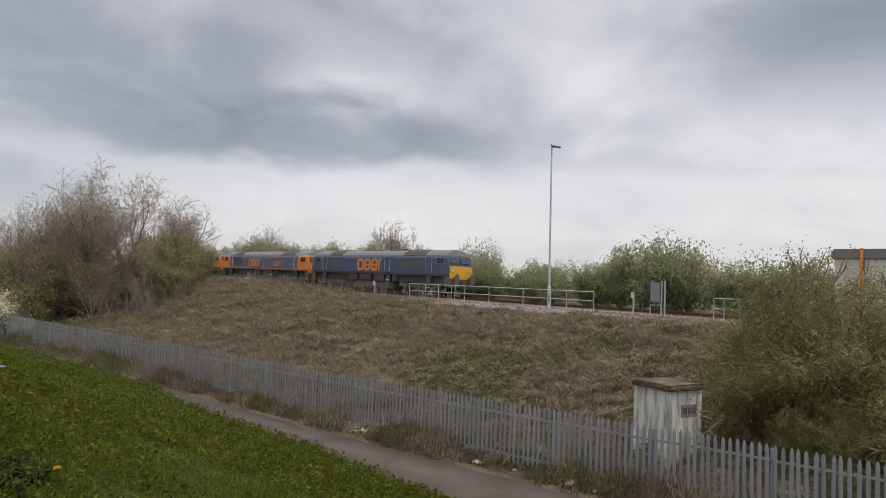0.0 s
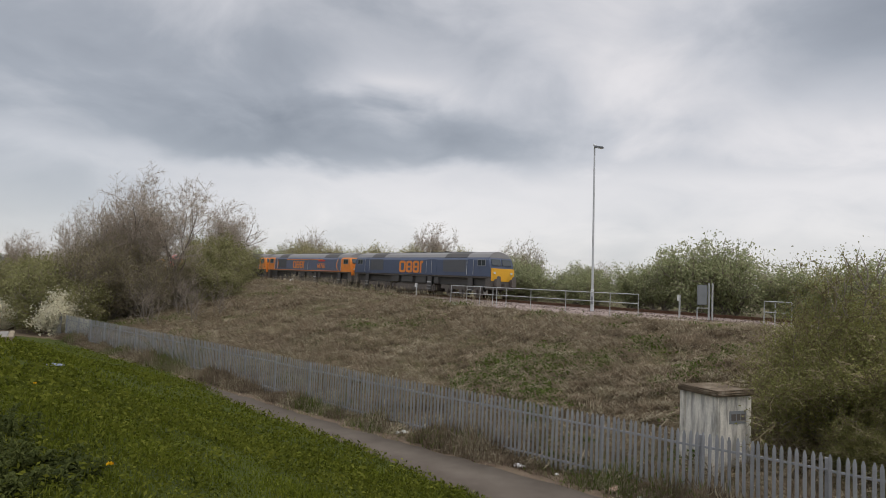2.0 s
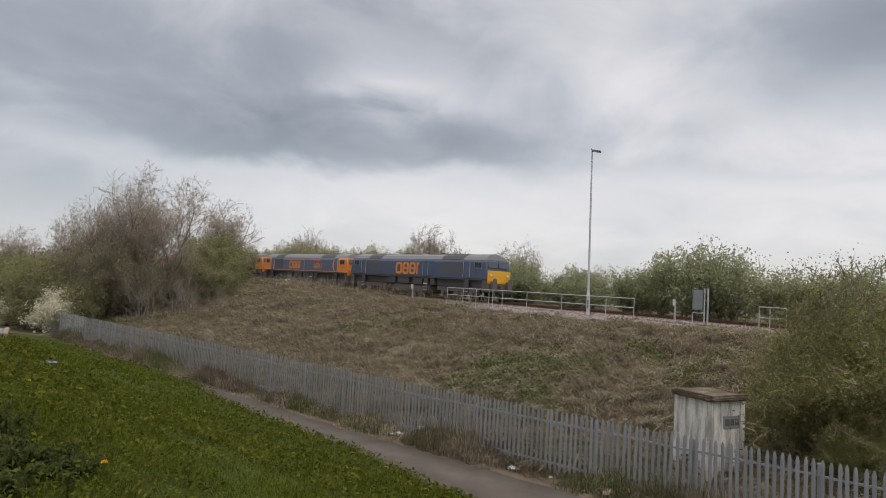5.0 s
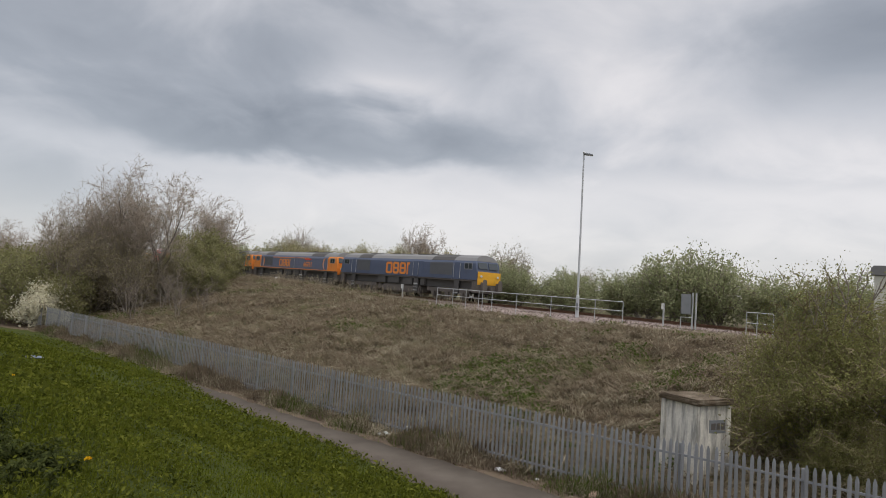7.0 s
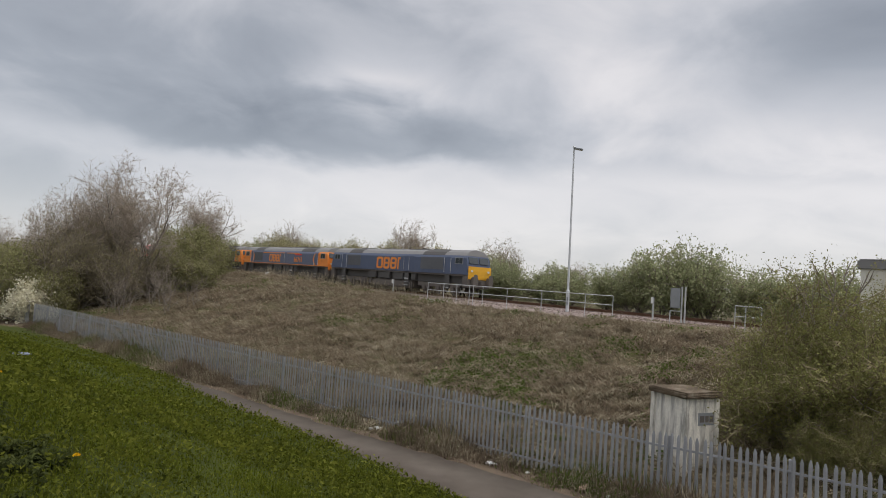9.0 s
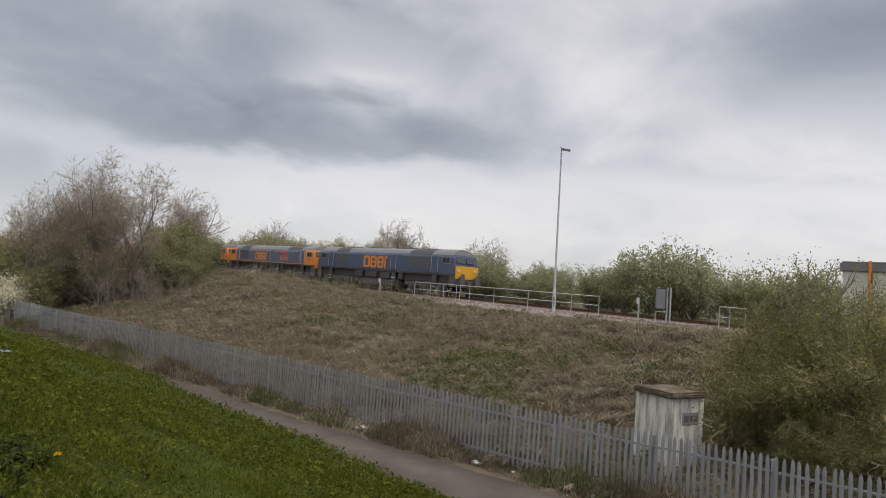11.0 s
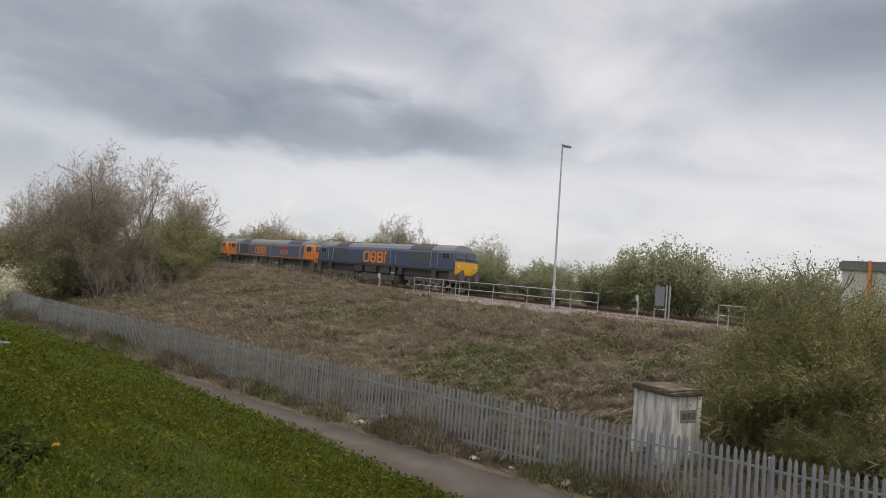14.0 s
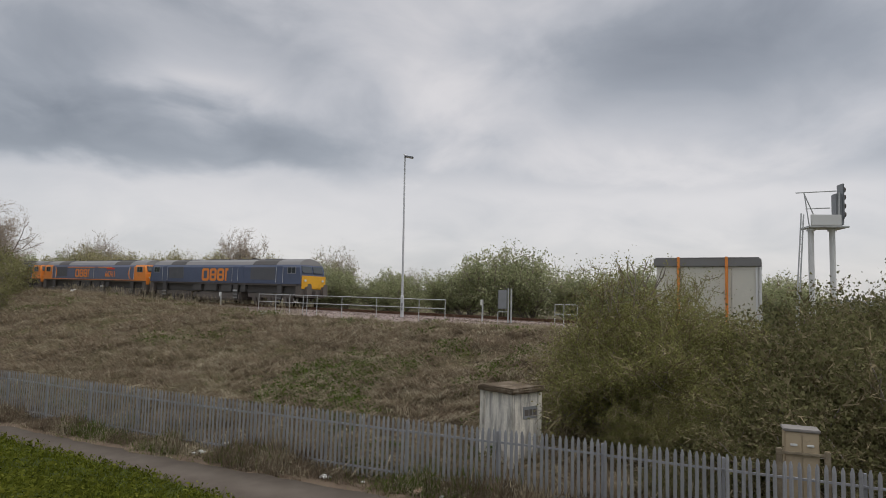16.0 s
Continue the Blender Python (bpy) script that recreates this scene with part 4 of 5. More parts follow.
def logo(parent, xc, zc, size, mat):
    """Plain rounded orange rings and a bar in place of the operator's mark."""
    for i, w in enumerate((0.80, 0.74, 0.74, 0.40)):
        x = xc + (-1.16, -0.36, 0.42, 1.02)[i] * size
        hw, hh, t = w * size / 2 * 0.94, 0.52 * size, 0.19 * size
        bm = bmesh.new()
        if i == 3:
            box(bm, x - hw * 0.75, x, -1.352, -1.338, zc - hh, zc + hh, 0.0)
            box(bm, x, x + hw * 0.8, -1.352, -1.338, zc + hh - t, zc + hh, 0.0)
        else:
            outer, inner = rounded(x, zc, hw, hh, 0.2 * size), rounded(x, zc, hw - t, hh - t, 0.1 * size)
            rings = [[bm.verts.new((px, y, pz)) for px, pz in row] for row, y in ((outer, -1.338), (outer, -1.352), (inner, -1.352), (inner, -1.338))]
            k = len(outer)
            for a, b in zip(rings[:-1], rings[1:]):
                for q in range(k):
                    bm.faces.new((a[q], a[(q + 1) % k], b[(q + 1) % k], b[q]))
            if i:
                box(bm, x - hw + t, x + hw - t, -1.351, -1.338, zc - t * 0.45, zc + t * 0.45, 0.0)
            bmesh.ops.recalc_face_normals(bm, faces=bm.faces)
        part("logo_block", bm, mat, parent)


def set_high(thing):
    """Raises the body so that it stands high over its bogies."""
    old, high = (0, 1.06, 1.2, 2.92, 3.9, 4.2), (0, 1.12, 1.80, 3.15, 3.9, 4.2)
    for ob in thing.children_recursive:
        if ob.name.startswith("wheel"):
            continue
        if ob.matrix_basis.translation.z > 0.1:
            ob.location.z = float(np.interp(ob.location.z, old, high))
            continue
        for v in ob.data.vertices:
            v.co.z = float(np.interp(v.co.z, old, high))


def locomotive(label, body, roof, cab, front, stripes, swooshes, number, number_x, logo_x, logo_size=1.0, square=False, plate=False, grilles=(-1, 1)):
    thing = tagged(new("locomotive"), label, "locomotive", "locomotives of the train")
    L = 10.35
    prof = half_profile()
    # Body between the cabs.
    bm = bmesh.new()
    prism(bm, [p for p in prof if p[1] < 3.3], -8.35, 8.35)
    part("body", bm, body, thing)
    bm = bmesh.new()
    prism(bm, [(y * 1.004, z + 0.006) for y, z in prof if z > 3.1], -8.35, 8.35)
    part("roof", bm, roof, thing)
    for x0, x1 in ((-6.2, -4.0), (-2.6, 0.6), (1.4, 4.4), (5.0, 7.2)):
        boxed("roof_hatch", roof, thing, x0, x1, -0.5, 0.5, 3.70, 3.905, 0.02)
    # Dark cooling grilles on the roof's shoulder.
    for x0, x1 in ((4.4, 7.3), (-7.2, -5.0)):
        bm = bmesh.new()
        prism(bm, [(-1.255, 3.20), (-0.995, 3.58), (-0.545, 3.825), (-0.52, 3.78), (-0.96, 3.54), (-1.215, 3.18)], x0, x1)
        part("roof_grille", bm, M_DARKGREY, thing)
    part("exhaust", rod(bmesh.new(), (2.9, 0.2, 3.9), (2.9, 0.2, 4.02), 0.22, sides=12), M_BLACK, thing)
    for way in (-1, 1):
        bm = bmesh.new()
        a, b = prism(bm, [(y * 0.998, z) for y, z in prof if z < 3.3], way * 8.35, way * L)
        for v in b:
            if v.co.z > 2.2:
                v.co.x -= way * 0.34 * (v.co.z - 2.2)
        c = part("cab", bm, cab, thing)
        bm = bmesh.new()
        a, b = prism(bm, [(y * 1.002, z + 0.004) for y, z in prof if z > 3.1], way * 8.35, way * (L - 0.3))
        for v in b:
            v.co.x -= way * 0.25 * (v.co.z - 3.1)
        part("cab_roof", bm, roof if cab is not M_RED else M_RED, thing)
        part("front_panel", box(bmesh.new(), min(way * L, way * (L + 0.05)), max(way * L, way * (L + 0.05)), -1.31, 1.31, 1.13, 2.10, 0.02), front, thing)
        for y0, y1 in ((-1.12, -0.08), (0.08, 1.12)):
            bm = bmesh.new()
            box(bm, -0.02, 0.02, y0, y1, -0.27, 0.27, 0.01)
            w = part("windscreen", bm, M_GLASS, thing)
            w.matrix_basis = pose(way * (L - 0.19), 0, 2.72, 0, way * -19, 0)
        for y in (-0.95, 0.95):
            p = part("headlight", rod(bmesh.new(), (way * (L + 0.04), y, 1.62), (way * (L + 0.10), y, 1.62), 0.12, sides=12), M_WHITE, thing)
            bm = rod(bmesh.new(), (way * (L + 0.02), y * 0.92, 1.05), (way * (L + 0.45), y * 0.92, 1.05), 0.12, sides=12)
            rod(bm, (way * (L + 0.45), y * 0.92, 1.05), (way * (L + 0.5), y * 0.92, 1.05), 0.25, sides=16)
            part("buffer", bm, M_BLACK, thing)
        boxed("buffer_beam", M_BLACK, thing, min(way * 9.7, way * L), max(way * 9.7, way * L), -1.3, 1.3, 0.72, 1.21, 0.03)
        boxed("coupling", M_BLACK, thing, min(way * L, way * (L + 0.42)), max(way * L, way * (L + 0.42)), -0.12, 0.12, 0.86, 1.1, 0.03)
        for y in (-1.337, 1.337):
            s = 0.014 if y < 0 else -0.014
            f = boxed("cab_window_frame", M_ROOFLIGHT, c, min(way * 8.75, way * 9.72), max(way * 8.75, way * 9.72), min(y, y - s), max(y, y - s), 2.28, 2.98, 0.0)
            boxed("cab_window", M_GLASS, c, min(way * 8.82, way * 9.22), max(way * 8.82, way * 9.22), min(y - s * 1.6, y), max(y - s * 1.6, y), 2.35, 2.91, 0.0)
            boxed("cab_window", M_GLASS, c, min(way * 9.27, way * 9.65), max(way * 9.27, way * 9.65), min(y - s * 1.6, y), max(y - s * 1.6, y), 2.35, 2.91, 0.0)
            # Cab door with its two pale handrails and footsteps.
            d = boxed("door", body, thing, min(way * 7.55, way * 8.2), max(way * 7.55, way * 8.2), min(y, y - s * 0.8), max(y, y - s * 0.8), 1.32, 3.02, 0.0)
            rods("handrail", M_RAILPAINT, thing, [((way * 7.47, y * 1.03, 1.35), (way * 7.47, y * 1.03, 2.9)), ((way * 8.27, y * 1.03, 1.35), (way * 8.27, y * 1.03, 2.9))], 0.022)
            boxed("step_box", M_DARKGREY, thing, min(way * 7.6, way * 8.15), max(way * 7.6, way * 8.15), min(y * 0.9, y), max(y * 0.9, y), 0.5, 1.2, 0.02)
            for z in (0.62, 0.9):
                boxed("tread", M_RAILPAINT, thing, min(way * 7.62, way * 8.13), max(way * 7.62, way * 8.13), min(y, y * 1.02), max(y, y * 1.02), z, z + 0.035, 0.0)
            # Louvred grille panel.
            if way not in grilles:
                continue
            a0, a1 = (5.0, 7.3) if way < 0 else (4.3, 7.3)
            g = boxed("grille", M_GRILLE, thing, min(way * a0, way * a1), max(way * a0, way * a1), min(y, y - s), max(y, y - s), 1.62, 2.96, 0.0)
            bm = bmesh.new()
            for i in range(16):
                box(bm, min(way * (a0 + 0.06), way * (a1 - 0.06)), max(way * (a0 + 0.06), way * (a1 - 0.06)), min(y - s * 1.9, y), max(y - s * 1.9, y), 1.66 + i * 0.08, 1.70 + i * 0.08)
            part("louvre", bm, M_GRILLE, g)
    # Middle doors.
    for x in ((2.0, 2.75) if 1 in grilles else (0.75,)):
        boxed("door", body, thing, x, x + 0.62, -1.346, -1.33, 1.32, 3.0, 0.0)
        rods("handrail", M_RAILPAINT, thing, [((x - 0.06, -1.37, 1.4), (x - 0.06, -1.37, 2.8))], 0.018)
    boxed("step_box", M_DARKGREY, thing, 2.1, 2.7, -1.32, -1.2, 0.45, 1.2, 0.02)
    for z in (0.55, 0.8, 1.05):
        boxed("tread", M_RAILPAINT, thing, 2.12, 2.68, -1.35, -1.3, z, z + 0.035, 0.0)
    # Frame, tank and running gear.
    boxed("underframe", M_DARKGREY, thing, -9.8, 9.8, -1.0, 1.0, 0.98, 1.215, 0.02)
    boxed("sole_bar", M_BLACK, thing, -9.8, 9.8, -1.30, 1.30, 1.175, 1.22, 0.0)
    for x0, x1, z0 in ((-3.6, -2.4, 1.02), (-1.9, -0.2, 1.05), (0.4, 1.8, 1.0), (3.0, 3.6, 1.04)):
        boxed("equipment_box", M_DARKGREY, thing, x0, x1, -1.27, 1.27, z0, 1.17, 0.01)
    boxed("fuel_tank", M_BLACK, thing, -2.9, 3.0, -1.24, 1.24, 0.32, 0.97, 0.12)
    boxed("air_tank", M_BLACK, thing, -3.7, -3.05, -1.2, 1.2, 0.45, 0.95, 0.1)
    for x in (-6.6, 6.6):
        bogie(thing, x)
    # Trim.
    boxed("stripe", stripes, thing, -9.9, 9.9, -1.348, -1.325, 1.225, 1.315, 0.0)
    if stripes is M_ORANGE:
        boxed("stripe", stripes, thing, -4.9, 4.2, -1.346, -1.325, 2.84, 2.95, 0.0)
    if swooshes:
        for way in (-1, 1):
            bm = bmesh.new()
            swoosh(bm, way * 7.95, 1.33, 3.0, -way, 0.28, -1.354)
            part("curved_stripe", bm, cab, thing)
            boxed("cab_flash", cab, thing, min(way * 8.22, way * 8.4), max(way * 8.22, way * 8.4), -1.344, -1.33, 1.33, 2.98, 0.0)
    if logo_x is not None and not square:
        logo(thing, logo_x, 2.10, logo_size * 1.08, M_ORANGE)
    if square:
        boxed("logo_block", M_WHITE, thing, logo_x - 0.5, logo_x + 0.5, -1.345, -1.33, 1.75, 2.7, 0.0)
        boxed("logo_block", M_RED, thing, logo_x - 0.42, logo_x + 0.42, -1.350, -1.33, 1.83, 2.62, 0.0)
        for dx in (-0.19, 0.19):
            boxed("logo_block", M_WHITE, thing, logo_x + dx - 0.13, logo_x + dx + 0.13, -1.355, -1.33, 1.95, 2.5, 0.0)
    if number:
        lettering(number, 0.8, M_ORANGE, thing, pose(number_x, -1.347, 1.66, 90, 0, 0))
    if plate:
        boxed("nameplate", M_RED, thing, number_x - 0.75, number_x + 0.75, -1.348, -1.33, 2.62, 2.82, 0.0)
    set_high(thing)
    return thing


ORANGE_CAB = dict(body=M_BLUE, roof=M_ROOFGREY, cab=M_ORANGE, front=M_ORANGE, stripes=M_ORANGE, swooshes=True)
locos = (
    (-15.9, locomotive("royal blue diesel locomotive with yellow ends and orange logo", M_ROYAL, M_ROOFGREY, M_ROYAL, M_YELLOW, M_ROYAL, False, "", 0, -0.2, 1.25)),
    (-37.3, locomotive("dark blue diesel locomotive with orange cabs, stripes and number 66761", number="66761", number_x=3.9, logo_x=-1.5, plate=True, grilles=(-1,), **ORANGE_CAB)),
    (-58.7, locomotive("dark blue diesel locomotive with orange cabs, stripes and number 66755", number="66755", number_x=-3.4, logo_x=0.3, **ORANGE_CAB)),
    (-80.1, locomotive("bright red diesel locomotive with grey roof and dark grilles", M_RED, M_ROOFLIGHT, M_RED, M_YELLOW, M_ROOFLIGHT, False, "", 0, -4.0, square=True)),
)
for x, ob in locos:
    ob.matrix_basis = TRACK @ Matrix.Translation((x, 0, 0))


def wagon():
    thing = tagged(new("flat_wagon"), "flat engineering wagon with timber end frame and yellow cage", "wagon")
    boxed("deck", M_TIMBER, thing, -9, 9, -1.3, 1.3, 1.05, 1.2, 0.02)
    boxed("frame", M_RUST, thing, -8.9, 8.9, -1.1, 1.1, 0.75, 1.04, 0.02)
    for x in (-6.4, 6.4):
        b = boxed("bogie", M_BLACK, thing, x - 1.5, x + 1.5, -1.1, 1.1, 0.45, 0.75, 0.04)
        for k in (-0.9, 0.9):
            for y in (-0.78, 0.78):
                w = new("wheel", WHEEL)
                w.parent = b
                w.location, w.scale = (x + k, y, 0.42), (0.84, 1, 0.84)
    for y in (-1.1, 1.1):
        bm = bmesh.new()
        rod(bm, (7.0, y, 1.2), (6.3, y, 3.0), 0.07, sides=6)
        rod(bm, (5.6, y, 1.2), (6.3, y, 3.0), 0.07, sides=6)
        part("end_frame", bm, M_TIMBER, thing)
    for z in (1.6, 2.1, 2.6, 2.95):
        rods("cross_bar", M_TIMBER, thing, [((6.3, -1.1, z), (6.3, 1.1, z))], 0.05)
    for x0 in (-3.4, -6.8):
        bm = bmesh.new()
        for x in np.linspace(x0, x0 + 3.0, 5):
            for y in (-1.15, 1.15):
                rod(bm, (x, y, 1.2), (x, y, 3.0), 0.035, sides=6)
            rod(bm, (x, -1.15, 3.0), (x, 0, 3.35), 0.035, sides=6)
            rod(bm, (x, 0, 3.35), (x, 1.15, 3.0), 0.035, sides=6)
        for y in (-1.15, 1.15):
            for z in (2.1, 3.0):
                rod(bm, (x0, y, z), (x0 + 3.0, y, z), 0.035, sides=6)
        part("cage", bm, M_YELLOW, thing)
        boxed("crate", M_BEIGE if x0 > -5 else M_YELLOW, thing, x0 + 0.1, x0 + 2.9, -1.1, 1.1, 1.2, 2.2, 0.03)
    return thing


w0 = wagon()
w0.matrix_basis = TRACK @ Matrix.Translation((-100.4, 0, 0))
copy_thing(w0, TRACK @ Matrix.Translation((-119.0, 0, 0)))


# ---- palisade fence ----
def pale_mesh():
    """A W-section pale with a split pointed head."""
    bm = bmesh.new()
    w, t = 0.080, 0.012
    xs = (-w / 2, -w / 6, w / 6, w / 2)
    ys = (0.0, -t, -t, 0.0)
    rows = []
    for z, k in ((0.04, 1.0), (1.70, 1.0), (1.80, 0.35)):
        rows.append([(bm.verts.new((x * k, y, z)), bm.verts.new((x * k, y + 0.004, z))) for x, y in zip(xs, ys)])
    for a, b in zip(rows[:-1], rows[1:]):
        for i in range(3):
            for s in (0, 1):
                bm.faces.new((a[i][s], a[i + 1][s], b[i + 1][s], b[i][s]))
    bmesh.ops.recalc_face_normals(bm, faces=bm.faces)
    me = bpy.data.meshes.new("pale")
    bm.to_mesh(me)
    bm.free()
    me.materials.append(M_STEEL)
    return me


PALE = pale_mesh()
BAY = 2.62


def fence_bay():
    thing = tagged(new("palisade_panel"), "galvanised steel palisade fence panel with pointed pales", "fence", "panels of the palisade fence")
    boxed("post", M_STEEL, thing, -0.03, 0.03, 0.05, 0.12, -0.1, 1.72, 0.006)
    for z in (0.34, 1.46):
        boxed("rail", M_STEEL, thing, 0.0, BAY, 0.004, 0.05, z - 0.025, z + 0.025, 0.004)
    rng = np.random.default_rng(41)
    for i in range(17):
        p = new("pale", PALE)
        p.parent = thing
        p.matrix_basis = pose(0.077 + i * BAY / 17, -0.002, rng.uniform(-0.012, 0.012), 0, rng.normal(0, 0.5), 0)
    return thing


def build_fence():
    first = fence_bay()
    rng = np.random.default_rng(42)
    made = 0
    for line, tone in ((FENCE, 0), (FAR, 1)):
        seg = np.r_[0, np.cumsum(np.hypot(*np.diff(line, axis=0).T))]
        s = 0.0
        while s < seg[-1] - 1.2:
            a = np.array([np.interp(s, seg, line[:, j]) for j in (0, 1)])
            b = np.array([np.interp(s + BAY, seg, line[:, j]) for j in (0, 1)])
            ang = math.degrees(math.atan2(b[1] - a[1], b[0] - a[0]))
            # The pales face the path: turn the panel round.
            m = pose(b[0], b[1], 0.0 if tone == 0 else float(land(*a)), 0, rng.normal(0, 0.35), ang + 180)
            if made == 0:
                first.matrix_basis = m
            else:
                copy_thing(first, m)
            made += 1
            s += BAY


build_fence()


# ---- things beside the track ----
def lamp_post():
    thing = tagged(new("lamp_post"), "tall tapered galvanised lamp post with a small lamp head", "lamp post")
    h = 10.75
    bm = bmesh.new()
    rod(bm, (0, 0, -0.1), (0, 0, 1.25), 0.115, sides=16)
    rod(bm, (0, 0, 1.25), (0, 0, 1.35), 0.115, 0.075, sides=16)
    part("base", bm, M_POLE, thing)
    part("column", rod(bmesh.new(), (0, 0, 1.35), (0, 0, h), 0.075, 0.05, sides=16), M_POLE, thing)
    boxed("access_door", M_GREY, thing, -0.05, 0.05, -0.122, -0.11, 0.35, 0.85, 0.004)
    bm = box(bmesh.new(), 0.0, 0.62, -0.14, 0.14, -0.05, 0.06, 0.035)
    head = part("lamp_head", bm, M_GREY, thing)
    head.matrix_basis = pose(-0.02, 0, h - 0.12, 0, 10, 0)
    part("bracket", rod(bmesh.new(), (-0.06, 0, h + 0.02), (0.12, 0, h - 0.08), 0.06, sides=10), M_POLE, thing)
    lens = boxed("lens", M_WHITE, head, 0.12, 0.58, -0.11, 0.11, -0.062, -0.05, 0.0)
    thing.matrix_basis = pose(7.15, 42.0, 3.93, 0, -0.6, -20)


lamp_post()


def handrail(x0, x1, y, z0, z1, posts, label, end_drop=True):
    """Tubular rail along the track's edge, in the track's own axes."""
    thing = tagged(new("handrail"), label, "handrail")
    thing.matrix_basis = TRACK
    k = len(posts)
    slope = (z1 - z0) / (x1 - x0)
    for dz, nm in ((0, "top_rail"), (-0.55, "lower_rail")):
        rods(nm, M_RAILPAINT, thing, [((x0, y, z0 + dz), (x1, y, z1 + dz))], 0.027)
    for px in posts:
        z = z0 + (px - x0) * slope
        rods("post", M_RAILPAINT, thing, [((px, y, z), (px, y, z - 1.55))], 0.028)
    return thing


handrail(-7.4, 9.8, -3.85, 0.96, 1.00, (-7.4, -5.5, -4.0, -2.6, -2.2, -1.2, 1.2, 4.3, 7.8, 9.8), "galvanised tubular handrail at the embankment crest")
handrail(16.86, 18.2, -3.3, 0.97, 0.97, (16.86, 17.4, 18.2), "short galvanised tubular handrail partly hidden by bushes")


def trackside_cabinet():
    thing = tagged(new("equipment_cabinet"), "grey steel equipment cabinet on a tubular frame", "cabinet")
    boxed("body", M_GREY, thing, -0.33, 0.18, -0.2, 0.2, 0.62, 1.75, 0.015)
    boxed("door", M_GREY, thing, -0.30, 0.15, -0.215, -0.2, 0.66, 1.70, 0.005)
    for x in (0.28, 0.46):
        rods("post", M_RAILPAINT, thing, [((x, 0, -0.2), (x, 0, 1.85))], 0.05)
    rods("leg", M_RAILPAINT, thing, [((-0.33, -0.1, 0.45), (0.28, -0.1, 0.45)), ((-0.33, -0.1, -0.2), (-0.33, -0.1, 0.45))], 0.03)
    thing.matrix_basis = pose(12.42, 36.85, 3.95, 0, 0, -15)
    p = tagged(new("marker_post"), "short pale grey marker post with a small plate", "post")
    rods("post", M_RAILPAINT, p, [((0, 0, -0.2), (0, 0, 1.2))], 0.055)
    boxed("plate", M_WHITE, p, -0.16, -0.03, -0.07, -0.05, 0.85, 1.2, 0.005)
    p.matrix_basis = pose(11.43, 37.9, 3.9)
    q = copy_thing(p, pose(-5.6, 55.2, 4.05))


trackside_cabinet()


def hut():
    thing = tagged(new("relay_hut"), "cream panelled trackside hut with orange posts and dark fascia", "hut")
    W_, D_, H_ = 3.9, 2.6, 2.85
    for i in range(4):
        boxed("wall_panel", M_CREAM, thing, -W_ / 2 + i * W_ / 4 + 0.008, -W_ / 2 + (i + 1) * W_ / 4 - 0.008, -D_ / 2, -D_ / 2 + 0.06, 0.0, H_ - 0.3, 0.006)
    boxed("wall", M_CREAM, thing, -W_ / 2, W_ / 2, -D_ / 2 + 0.06, D_ / 2, 0, H_ - 0.3, 0.01)
    for i in range(2):
        boxed("end_panel", M_WHITE, thing, W_ / 2, W_ / 2 + 0.05, -D_ / 2 + 0.05 + i * D_ / 2, -D_ / 2 + (i + 1) * D_ / 2 - 0.05, 0, H_ - 0.3, 0.01)
    boxed("fascia", M_ROOFGREY, thing, -W_ / 2 - 0.1, W_ / 2 + 0.12, -D_ / 2 - 0.08, D_ / 2 + 0.08, H_ - 0.3, H_ + 0.02, 0.02)
    boxed("roof", M_ROOFGREY, thing, -W_ / 2 - 0.05, W_ / 2 + 0.05, -D_ / 2, D_ / 2, H_ + 0.02, H_ + 0.08, 0.02)
    for x in (-1.05, 0.80):
        boxed("orange_post", M_ORANGE, thing, x - 0.055, x + 0.055, -D_ / 2 - 0.13, -D_ / 2 - 0.085, -0.2, H_ + 0.1, 0.01)
    for x in (W_ / 2 - 0.04, W_ / 2 + 0.10):
        boxed("corner_trim", M_WHITE, thing, x - 0.05, x + 0.03, -D_ / 2 - 0.05, -D_ / 2 - 0.005, 0, H_ - 0.31, 0.005)
    thing.matrix_basis = pose(17.55, 24.5, 4.10, 0, 0, -40)


hut()


